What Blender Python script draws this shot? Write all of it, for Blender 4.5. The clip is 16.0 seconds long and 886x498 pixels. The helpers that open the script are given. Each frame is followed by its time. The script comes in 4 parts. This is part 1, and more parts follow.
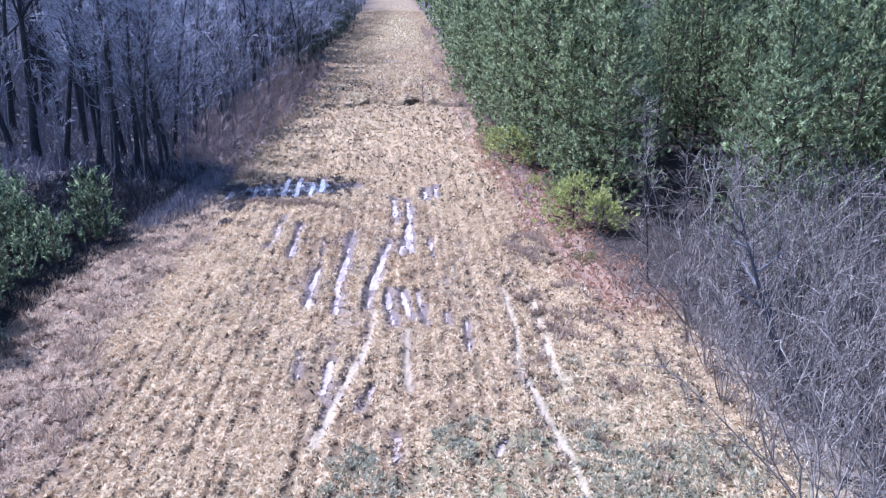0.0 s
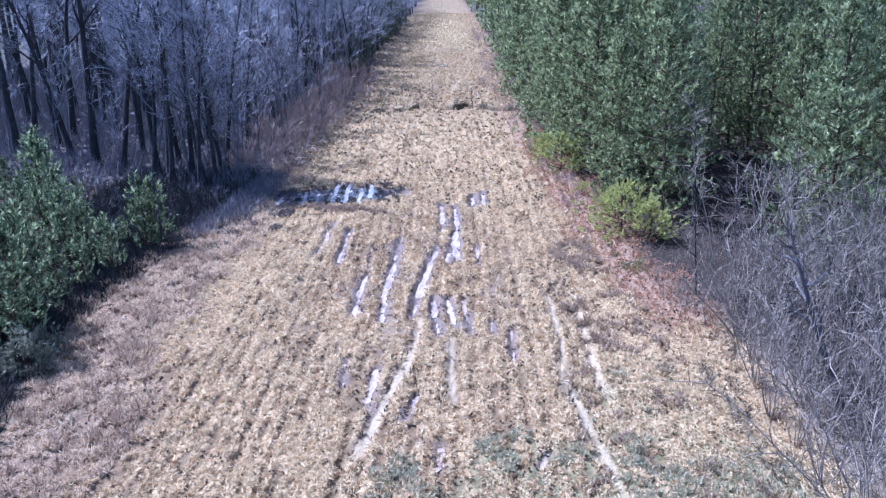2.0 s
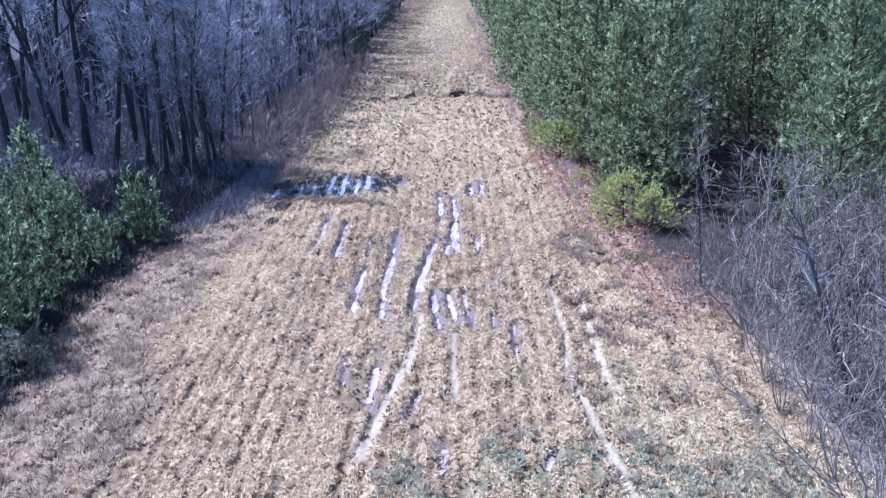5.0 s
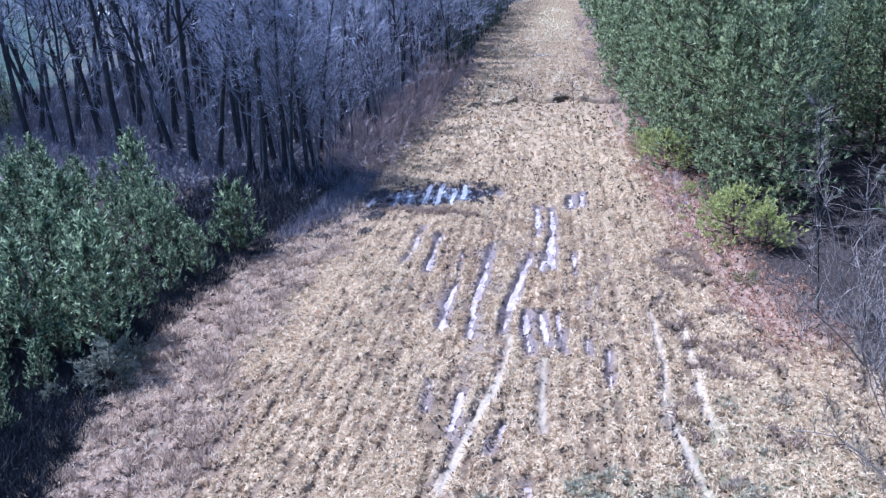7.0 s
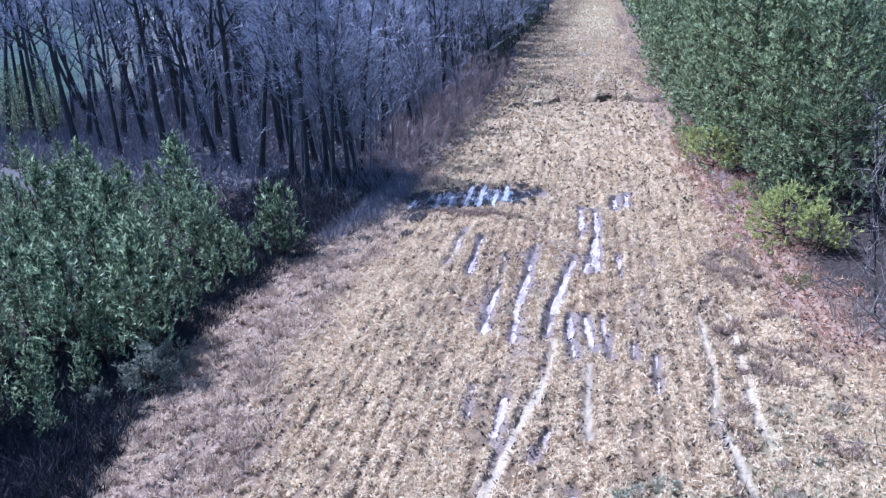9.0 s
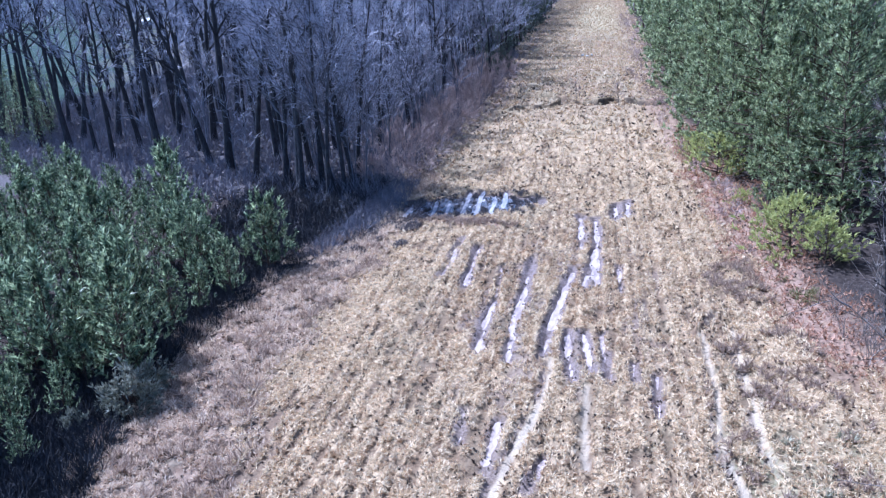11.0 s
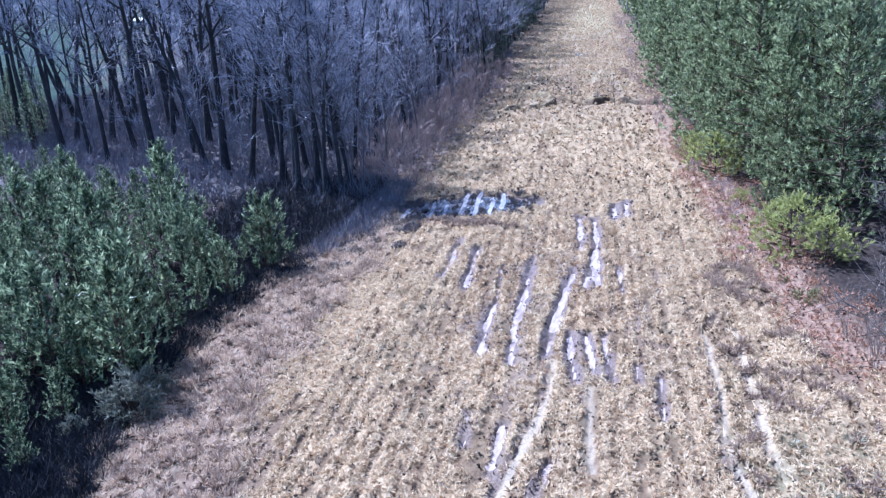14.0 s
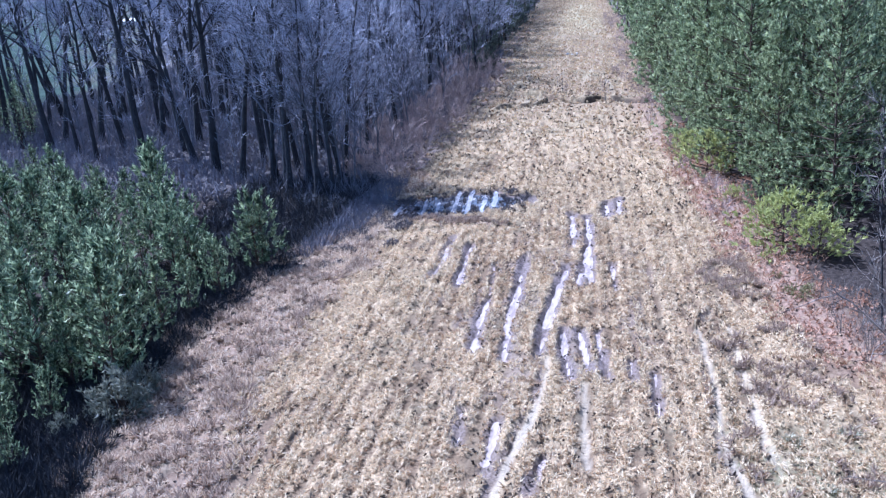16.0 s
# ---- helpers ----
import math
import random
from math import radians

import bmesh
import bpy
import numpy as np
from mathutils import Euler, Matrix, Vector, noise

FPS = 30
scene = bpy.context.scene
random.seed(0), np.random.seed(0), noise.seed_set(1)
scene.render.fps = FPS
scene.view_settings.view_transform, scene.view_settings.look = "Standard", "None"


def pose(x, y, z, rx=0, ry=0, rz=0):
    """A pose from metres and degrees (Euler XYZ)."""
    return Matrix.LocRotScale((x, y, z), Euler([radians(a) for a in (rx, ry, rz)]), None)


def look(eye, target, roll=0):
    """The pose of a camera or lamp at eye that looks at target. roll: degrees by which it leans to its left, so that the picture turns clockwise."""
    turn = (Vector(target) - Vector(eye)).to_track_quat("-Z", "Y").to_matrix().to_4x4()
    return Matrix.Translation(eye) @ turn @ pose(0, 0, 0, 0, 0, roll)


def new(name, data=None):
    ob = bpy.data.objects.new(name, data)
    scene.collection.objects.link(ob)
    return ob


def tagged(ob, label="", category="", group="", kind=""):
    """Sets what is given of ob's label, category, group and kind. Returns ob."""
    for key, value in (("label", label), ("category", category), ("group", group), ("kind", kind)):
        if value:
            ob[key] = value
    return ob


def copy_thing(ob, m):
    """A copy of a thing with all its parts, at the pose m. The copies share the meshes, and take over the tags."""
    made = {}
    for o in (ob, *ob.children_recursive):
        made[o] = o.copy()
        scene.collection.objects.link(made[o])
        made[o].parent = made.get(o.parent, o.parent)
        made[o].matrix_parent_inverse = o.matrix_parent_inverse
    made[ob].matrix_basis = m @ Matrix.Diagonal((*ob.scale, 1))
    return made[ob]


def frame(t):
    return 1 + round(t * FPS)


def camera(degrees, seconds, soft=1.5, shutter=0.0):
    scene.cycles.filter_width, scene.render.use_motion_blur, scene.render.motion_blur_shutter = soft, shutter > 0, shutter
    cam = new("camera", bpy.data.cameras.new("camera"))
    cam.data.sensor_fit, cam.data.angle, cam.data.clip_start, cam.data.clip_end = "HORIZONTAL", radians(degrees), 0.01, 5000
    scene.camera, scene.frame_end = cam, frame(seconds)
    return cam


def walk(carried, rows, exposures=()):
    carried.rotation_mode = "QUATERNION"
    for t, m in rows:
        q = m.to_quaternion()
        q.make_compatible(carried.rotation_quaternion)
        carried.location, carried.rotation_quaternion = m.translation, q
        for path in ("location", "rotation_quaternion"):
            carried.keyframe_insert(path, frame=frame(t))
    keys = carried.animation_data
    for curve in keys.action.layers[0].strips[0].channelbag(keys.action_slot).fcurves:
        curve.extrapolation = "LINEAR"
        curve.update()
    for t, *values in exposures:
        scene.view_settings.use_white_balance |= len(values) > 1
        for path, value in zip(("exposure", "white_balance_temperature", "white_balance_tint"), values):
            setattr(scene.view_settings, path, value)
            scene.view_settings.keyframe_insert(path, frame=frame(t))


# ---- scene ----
cam = camera(55.4, 16.0, 1.25)
PATH = [
    (0, (0.323, 0.947, 13.604), (0.243, 2.839, 12.961), -0.4),
    (0.5, (0.297, 0.912, 13.674), (0.217, 2.803, 13.027), -0.3),
    (1, (0.336, 0.934, 13.747), (0.166, 2.819, 13.102), -0.8),
    (1.5, (0.387, 0.931, 13.882), (0.197, 2.816, 13.24), -0.9),
    (2, (0.488, 0.912, 13.985), (0.291, 2.796, 13.345), -1.1),
    (2.5, (0.531, 0.869, 14.044), (0.344, 2.753, 13.402), -0.9),
    (3, (0.436, 0.81, 14.09), (0.252, 2.694, 13.444), -1.2),
    (3.5, (0.345, 0.818, 14.058), (0.162, 2.701, 13.412), -1.2),
    (4, (0.273, 0.814, 14.018), (0.1, 2.698, 13.369), -1.1),
    (4.2, (0.238, 0.879, 14.028), (0.06, 2.76, 13.37), -1.5),
    (6.3, (0.47, 2.901, 14.128), (0.258, 4.771, 13.452), -2.0),
    (6.5, (0.462, 2.949, 14.184), (0.193, 4.813, 13.512), -2.7),
    (7, (0.622, 3.272, 14.136), (0.188, 5.11, 13.479), -3.1),
    (7.5, (0.55, 3.351, 14.072), (0.072, 5.182, 13.423), -4.1),
    (8, (0.497, 3.398, 14.038), (-0.036, 5.216, 13.396), -4.0),
    (8.5, (0.463, 3.458, 14.046), (-0.064, 5.275, 13.398), -4.2),
    (11, (0.546, 5.131, 14.183), (0.009, 6.944, 13.532), -4.3),
    (11.5, (0.565, 5.205, 14.171), (0.048, 7.025, 13.523), -4.0),
    (12, (0.623, 5.249, 14.164), (0.098, 7.067, 13.516), -4.1),
    (12.5, (0.566, 5.285, 14.225), (0.052, 7.106, 13.575), -4.1),
    (13, (0.532, 5.294, 14.264), (0.009, 7.112, 13.616), -4.0),
    (13.5, (0.37, 5.254, 14.263), (-0.122, 7.079, 13.609), -4.5),
    (14, (0.164, 5.269, 14.244), (-0.356, 7.086, 13.59), -4.4),
    (14.5, (0.047, 5.32, 14.204), (-0.474, 7.136, 13.549), -4.6),
    (15, (-0.005, 5.381, 14.129), (-0.509, 7.202, 13.475), -4.5),
    (15.5, (-0.012, 5.353, 14.064), (-0.537, 7.169, 13.412), -4.8),
    (16, (0.062, 5.379, 14.009), (-0.438, 7.202, 13.356), -4.4),
]
walk(cam, [(t, look(eye, target, roll)) for t, eye, target, roll in PATH], [(0, 1.14, 4890, 21), (1.0, 1.10, 4830, 20), (2.5, 1.08, 4740, 18), (8, 1.09, 4690, 17), (16, 1.11, 4680, 16)])

# ---- world, sun ----
SUN_FROM = Vector((-0.61, 0.27, 0.93)).normalized()
world = bpy.data.worlds.new("sky_world")
scene.world = world
world.use_nodes = True
wn = world.node_tree
sky = wn.nodes.new("ShaderNodeTexSky")
sky.sky_type = "NISHITA"
sky.sun_disc = False
sky.sun_elevation = math.asin(SUN_FROM.z)
sky.sun_rotation = math.atan2(SUN_FROM.x, SUN_FROM.y) % (2 * math.pi)
wn.links.new(sky.outputs["Color"], wn.nodes["Background"].inputs["Color"])
wn.nodes["Background"].inputs["Strength"].default_value = 0.105
sun = new("sun", bpy.data.lights.new("sun", "SUN"))
sun.data.energy = 5.0
sun.data.angle = radians(0.53)
sun.data.color = (1.0, 0.96, 0.90)
sun.matrix_world = look(SUN_FROM * 80, (0, 0, 0))


# ---- materials ----
def shader(name):
    m = bpy.data.materials.new(name)
    m.use_nodes = True
    nt = m.node_tree
    return m, nt, nt.nodes["Principled BSDF"]


def add(nt, kind, **sets):
    n = nt.nodes.new(kind)
    for key, value in sets.items():
        n.inputs[key.replace("_", " ")].default_value = value
    return n


def mixed(nt, fac, a, b, mode="MIX"):
    n = nt.nodes.new("ShaderNodeMix")
    n.data_type, n.blend_type = "RGBA", mode
    for slot, v in ((0, fac), (6, a), (7, b)):
        if isinstance(v, bpy.types.NodeSocket):
            nt.links.new(v, n.inputs[slot])
        elif slot == 0:
            n.inputs[0].default_value = v
        else:
            n.inputs[slot].default_value = (*v, 1)
    return n.outputs[2]


def ramp(nt, value, lo, hi):
    n = nt.nodes.new("ShaderNodeMapRange")
    n.inputs[1].default_value, n.inputs[2].default_value = lo, hi
    nt.links.new(value, n.inputs[0])
    return n.outputs[0]


def noise_of(nt, scale, detail=4.0, vector=None, stretch=None, rough=0.55):
    n = add(nt, "ShaderNodeTexNoise", Scale=scale, Detail=detail, Roughness=rough)
    if vector is None:
        vector = nt.nodes.new("ShaderNodeTexCoord").outputs["Object"]
    if stretch:
        mp = nt.nodes.new("ShaderNodeMapping")
        mp.inputs["Scale"].default_value = stretch
        mp.inputs["Rotation"].default_value = (0, 0, radians(-5.5))
        nt.links.new(vector, mp.inputs["Vector"])
        vector = mp.outputs[0]
    nt.links.new(vector, n.inputs["Vector"])
    return n.outputs["Fac"]


def times(nt, a, b, op="MULTIPLY"):
    n = nt.nodes.new("ShaderNodeMath")
    n.operation = op
    for i, v in enumerate((a, b)):
        if isinstance(v, bpy.types.NodeSocket):
            nt.links.new(v, n.inputs[i])
        else:
            n.inputs[i].default_value = v
    n.use_clamp = op in ("MULTIPLY", "ADD")
    return n.outputs[0]


def bark(name, dark, light, patch, scale=6.0):
    m, nt, b = shader(name)
    fine = noise_of(nt, scale * 3, 5, stretch=(1, 1, 0.25))
    wide = noise_of(nt, scale * 0.25, 3)
    rnd = nt.nodes.new("ShaderNodeObjectInfo").outputs["Random"]
    c = mixed(nt, ramp(nt, fine, 0.35, 0.68), dark, light)
    c = mixed(nt, times(nt, ramp(nt, wide, 0.5, 0.72), 0.7), c, patch)
    c = mixed(nt, times(nt, rnd, 0.45), c, tuple(0.55 * v for v in dark))
    nt.links.new(c, b.inputs["Base Color"])
    b.inputs["Roughness"].default_value = 0.9
    b.inputs["Specular IOR Level"].default_value = 0.2
    bump = add(nt, "ShaderNodeBump", Strength=0.6, Distance=0.03)
    nt.links.new(fine, bump.inputs["Height"])
    nt.links.new(bump.outputs[0], b.inputs["Normal"])
    return m


def blades(name, colours, glow=0.3, rough=0.55, vary=0.5, clump_shade=0.0):
    """Needles, leaves and grass: each island a little different, some light passing through."""
    m, nt, b = shader(name)
    isl = nt.nodes.new("ShaderNodeNewGeometry").outputs["Random Per Island"]
    rnd = nt.nodes.new("ShaderNodeObjectInfo").outputs["Random"]
    c = mixed(nt, ramp(nt, isl, 0.0, 0.6), colours[0], colours[1])
    c = mixed(nt, ramp(nt, isl, 0.6, 1.0), c, colours[2])
    c = mixed(nt, times(nt, rnd, vary), c, colours[3])
    # Shaded hollows between tufts, painted into the colour by noise.
    c = mixed(nt, times(nt, ramp(nt, noise_of(nt, 1.9, 2), 0.44, 0.6), clump_shade), c, tuple(0.45 * v for v in colours[0]))
    # Paler noise patches stand for sunlit clumps of needles.
    if clump_shade:
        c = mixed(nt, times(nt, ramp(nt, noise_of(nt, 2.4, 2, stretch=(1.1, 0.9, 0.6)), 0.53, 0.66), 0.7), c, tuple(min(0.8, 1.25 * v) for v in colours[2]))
    nt.links.new(c, b.inputs["Base Color"])
    b.inputs["Roughness"].default_value = rough
    b.inputs["Specular IOR Level"].default_value = 0.3
    tr = nt.nodes.new("ShaderNodeBsdfTranslucent")
    nt.links.new(c, tr.inputs["Color"])
    mx = nt.nodes.new("ShaderNodeMixShader")
    mx.inputs[0].default_value = glow
    nt.links.new(b.outputs[0], mx.inputs[1])
    nt.links.new(tr.outputs[0], mx.inputs[2])
    nt.links.new(mx.outputs[0], nt.nodes["Material Output"].inputs["Surface"])
    return m


def ground_material():
    m, nt, b = shader("field_ground")
    co = nt.nodes.new("ShaderNodeTexCoord").outputs["Object"]

    def att(name):
        n = nt.nodes.new("ShaderNodeAttribute")
        n.attribute_name = name
        return n.outputs["Fac"]

    patches = noise_of(nt, 0.22, 4, co)
    clump = noise_of(nt, 2.3, 5, co, rough=0.65)
    speck = noise_of(nt, 5.5, 4, co, rough=0.6)
    fine = noise_of(nt, 26, 3, co)
    rows = noise_of(nt, 1.0, 3, co, (2.6, 0.10, 1))
    straw = mixed(nt, ramp(nt, fine, 0.3, 0.7), (0.15, 0.109, 0.0638), (0.345, 0.27, 0.176))
    straw = mixed(nt, ramp(nt, patches, 0.42, 0.62), straw, (0.27, 0.195, 0.124), "MIX")
    straw = mixed(nt, times(nt, ramp(nt, clump, 0.42, 0.7), 0.6), straw, (0.188, 0.128, 0.0825))
    straw = mixed(nt, times(nt, ramp(nt, rows, 0.50, 0.62), 0.6), straw, (0.158, 0.101, 0.0638))
    straw = mixed(nt, times(nt, ramp(nt, rows, 0.46, 0.34), 0.45), straw, (0.435, 0.36, 0.255))
    # Dark soil specks that also stand for shadow between tussocks.
    straw = mixed(nt, times(nt, ramp(nt, speck, 0.55, 0.62), 0.9), straw, (0.0525, 0.036, 0.027))
    straw = mixed(nt, times(nt, att("stubble"), 0.7), straw, (0.115, 0.075, 0.048))
    mat = mixed(nt, ramp(nt, noise_of(nt, 5.0, 4, co, (2.2, 0.7, 1), 0.65), 0.35, 0.65), (0.26, 0.18, 0.105), (0.45, 0.345, 0.222))
    straw = mixed(nt, att("straw_cover"), straw, mat)
    rough_c = mixed(nt, ramp(nt, clump, 0.35, 0.65), (0.15, 0.10, 0.073), (0.27, 0.20, 0.15))
    # Paler, yellower ground on the far stretch of the strip.
    straw = mixed(nt, att("far_pale"), straw, mixed(nt, ramp(nt, clump, 0.35, 0.65), (0.25, 0.203, 0.122), (0.35, 0.296, 0.192)))
    c = mixed(nt, att("rough_grass"), straw, rough_c)
    green = mixed(nt, ramp(nt, speck, 0.35, 0.65), (0.075, 0.0759, 0.0375), (0.247, 0.235, 0.15))
    c = mixed(nt, times(nt, att("green"), ramp(nt, clump, 0.35, 0.6)), c, green)
    litter = mixed(nt, ramp(nt, speck, 0.4, 0.65), (0.285, 0.19, 0.142), (0.12, 0.074, 0.055))
    c = mixed(nt, times(nt, att("litter"), ramp(nt, clump, 0.2, 0.5)), c, litter)
    # Floor kept near black: the trees' shade is part of this colour.
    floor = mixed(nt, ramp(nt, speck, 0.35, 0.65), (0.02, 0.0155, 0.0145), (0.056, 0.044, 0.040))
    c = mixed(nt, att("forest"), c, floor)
    # Paler copy under bare hardwoods, with sunlight on the floor painted in.
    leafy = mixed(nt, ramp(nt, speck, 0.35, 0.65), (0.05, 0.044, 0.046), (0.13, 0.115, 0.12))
    c = mixed(nt, att("lit_wood_floor"), c, leafy)
    bare = mixed(nt, ramp(nt, clump, 0.35, 0.62), (0.22, 0.19, 0.18), (0.45, 0.40, 0.385))
    c = mixed(nt, att("brush_floor"), c, bare)
    meadow = mixed(nt, ramp(nt, patches, 0.35, 0.65), (0.02, 0.036, 0.03), (0.042, 0.062, 0.048))
    c = mixed(nt, att("meadow"), c, meadow)
    pale = mixed(nt, ramp(nt, fine, 0.3, 0.7), (0.28, 0.225, 0.165), (0.41, 0.345, 0.27))
    c = mixed(nt, att("pale"), c, pale)
    mud = mixed(nt, ramp(nt, noise_of(nt, 9, 4, co, rough=0.7), 0.38, 0.6), (0.075, 0.055, 0.05), (0.225, 0.178, 0.172))
    wet = att("wet")
    c = mixed(nt, wet, c, mud)
    nt.links.new(c, b.inputs["Base Color"])
    r = nt.nodes.new("ShaderNodeMapRange")
    r.inputs[3].default_value, r.inputs[4].default_value = 0.95, 0.55
    nt.links.new(wet, r.inputs[0])
    nt.links.new(r.outputs[0], b.inputs["Roughness"])
    b.inputs["Specular IOR Level"].default_value = 0.1
    hgt = times(nt, clump, times(nt, speck, 0.5), "ADD")
    bump = add(nt, "ShaderNodeBump", Strength=0.9, Distance=0.12)
    nt.links.new(hgt, bump.inputs["Height"])
    nt.links.new(bump.outputs[0], b.inputs["Normal"])
    return m


def water_material(name="muddy_water", gloss=0.3, deep=(0.20, 0.162, 0.145), silt=(0.45, 0.39, 0.355)):
    m, nt, b = shader(name)
    n = noise_of(nt, 2.6, 4, stretch=(2.2, 0.5, 1))
    c = mixed(nt, ramp(nt, n, 0.38, 0.6), deep, silt)
    nt.links.new(c, b.inputs["Base Color"])
    b.inputs["Roughness"].default_value = 0.06
    b.inputs["IOR"].default_value = 1.45
    b.inputs["Specular IOR Level"].default_value = gloss
    bump = add(nt, "ShaderNodeBump", Strength=0.05, Distance=0.02)
    nt.links.new(noise_of(nt, 7, 2), bump.inputs["Height"])
    nt.links.new(bump.outputs[0], b.inputs["Normal"])
    return m


GROUND = ground_material()
# Silt colour holds the pale sky reflection too; gloss is nearly off.
WATER = water_material("muddy_water", 0.06, (0.25, 0.195, 0.178), (0.42, 0.345, 0.322))
# Milky silt tone that also holds the sky mirrored in the bog.
MILKY_SKY_WATER = water_material("milky_sky_bog_water", 0.12, (0.20, 0.185, 0.195), (0.40, 0.37, 0.38))
DARK_WATER = water_material("dark_bog_water", 0.6, (0.055, 0.052, 0.06), (0.13, 0.122, 0.135))
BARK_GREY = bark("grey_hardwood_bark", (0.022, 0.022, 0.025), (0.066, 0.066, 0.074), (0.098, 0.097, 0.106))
# Limb and twig barks raised and blued; sunlit haze is put into them.
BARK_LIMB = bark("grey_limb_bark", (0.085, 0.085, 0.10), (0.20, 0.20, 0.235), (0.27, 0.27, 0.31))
TWIG_HAZED = bark("hazed_grey_twig_bark", (0.31, 0.31, 0.37), (0.54, 0.537, 0.64), (0.60, 0.60, 0.70))
TWIG_GREY = bark("grey_twig_bark", (0.30, 0.297, 0.35), (0.54, 0.535, 0.625), (0.60, 0.595, 0.69))
TWIG_RED = bark("reddish_twig_bark", (0.28, 0.21, 0.19), (0.55, 0.43, 0.395), (0.63, 0.525, 0.49))
TWIG_LILAC = bark("lilac_grey_twig_bark", (0.07, 0.059, 0.057), (0.15, 0.127, 0.123), (0.22, 0.19, 0.182))
TWIG_DARK = bark("dark_undergrowth_bark", (0.12, 0.115, 0.133), (0.285, 0.27, 0.307), (0.36, 0.345, 0.385))
# Deep-wood copy, darker: shade of the dense stand is in its colour.
TWIG_MID = bark("mid_grey_twig_bark", (0.27, 0.27, 0.325), (0.48, 0.48, 0.575), (0.55, 0.55, 0.65))
TWIG_PALE = bark("pale_shrub_bark", (0.17, 0.145, 0.134), (0.43, 0.375, 0.342), (0.62, 0.555, 0.51))
BARK_PINE = bark("brown_pine_bark", (0.048, 0.032, 0.024), (0.152, 0.104, 0.08), (0.112, 0.088, 0.072))
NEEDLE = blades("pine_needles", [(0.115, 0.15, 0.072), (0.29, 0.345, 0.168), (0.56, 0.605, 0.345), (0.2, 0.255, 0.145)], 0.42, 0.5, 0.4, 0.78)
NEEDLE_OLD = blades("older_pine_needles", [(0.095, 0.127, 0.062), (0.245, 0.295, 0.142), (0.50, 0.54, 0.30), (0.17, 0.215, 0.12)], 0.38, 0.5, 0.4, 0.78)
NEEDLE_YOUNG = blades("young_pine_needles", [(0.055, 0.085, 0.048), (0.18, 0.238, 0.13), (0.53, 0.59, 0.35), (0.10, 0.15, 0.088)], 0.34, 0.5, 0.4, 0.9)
NEEDLE_YELLOW = blades("yellow_green_foliage", [(0.25, 0.27, 0.09), (0.46, 0.475, 0.16), (0.66, 0.66, 0.27), (0.36, 0.38, 0.14)], 0.45)
GREYLEAF = blades("grey_green_leaves", [(0.125, 0.13, 0.10), (0.24, 0.245, 0.19), (0.36, 0.355, 0.29), (0.2, 0.21, 0.165)], 0.25)
CEDAR = blades("dark_evergreen_leaves", [(0.07, 0.09, 0.075), (0.115, 0.14, 0.11), (0.19, 0.22, 0.17), (0.08, 0.10, 0.085)], 0.15)
BROWN_STRAW = blades("brown_straw_blades", [(0.26, 0.168, 0.098), (0.49, 0.342, 0.21), (0.65, 0.488, 0.312), (0.52, 0.41, 0.275)], 0.4, 0.7, 0.0)
STRAW = blades("dry_straw_blades", [(0.48, 0.352, 0.21), (0.66, 0.52, 0.345), (0.77, 0.645, 0.465), (0.5, 0.4, 0.28)], 0.28, 0.7, 0.0)
TUSSOCK = blades("tussock_grass", [(0.20, 0.135, 0.10), (0.37, 0.275, 0.21), (0.53, 0.42, 0.335), (0.4, 0.3, 0.24)], 0.4, 0.7, 0.0)
ROUGH = blades("rough_dead_grass", [(0.37, 0.265, 0.185), (0.65, 0.515, 0.39), (0.80, 0.675, 0.535), (0.42, 0.325, 0.255)], 0.42, 0.7, 0.0)
# Near black: shadow between clods, given as small dark blades.
SHADOW_SPECK = blades("shadow_speck_blades", [(0.035, 0.026, 0.022), (0.07, 0.052, 0.042), (0.12, 0.09, 0.07), (0.1, 0.08, 0.075)], 0.05, 0.85, 0.0)
DEAD_LEAF = blades("dead_leaves", [(0.07, 0.058, 0.058), (0.15, 0.127, 0.127), (0.26, 0.228, 0.225), (0.1, 0.08, 0.075)], 0.1, 0.8, 0.0)
WEED = blades("dull_weeds", [(0.14, 0.125, 0.06), (0.27, 0.25, 0.12), (0.4, 0.37, 0.2), (0.25, 0.22, 0.11)], 0.3)
GREY_WEED = blades("grey_green_weeds", [(0.22, 0.205, 0.135), (0.40, 0.38, 0.27), (0.58, 0.55, 0.42), (0.25, 0.22, 0.11)], 0.3, 0.7, 0.0)
LITTER = blades("russet_needle_litter", [(0.22, 0.108, 0.064), (0.50, 0.285, 0.185), (0.66, 0.425, 0.295), (0.25, 0.17, 0.11)], 0.2, 0.7, 0.0)
STONE = bark("pale_stone", (0.55, 0.53, 0.5), (0.75, 0.73, 0.7), (0.8, 0.79, 0.77))


# ---- mesh helpers ----
rng = np.random.default_rng(7)


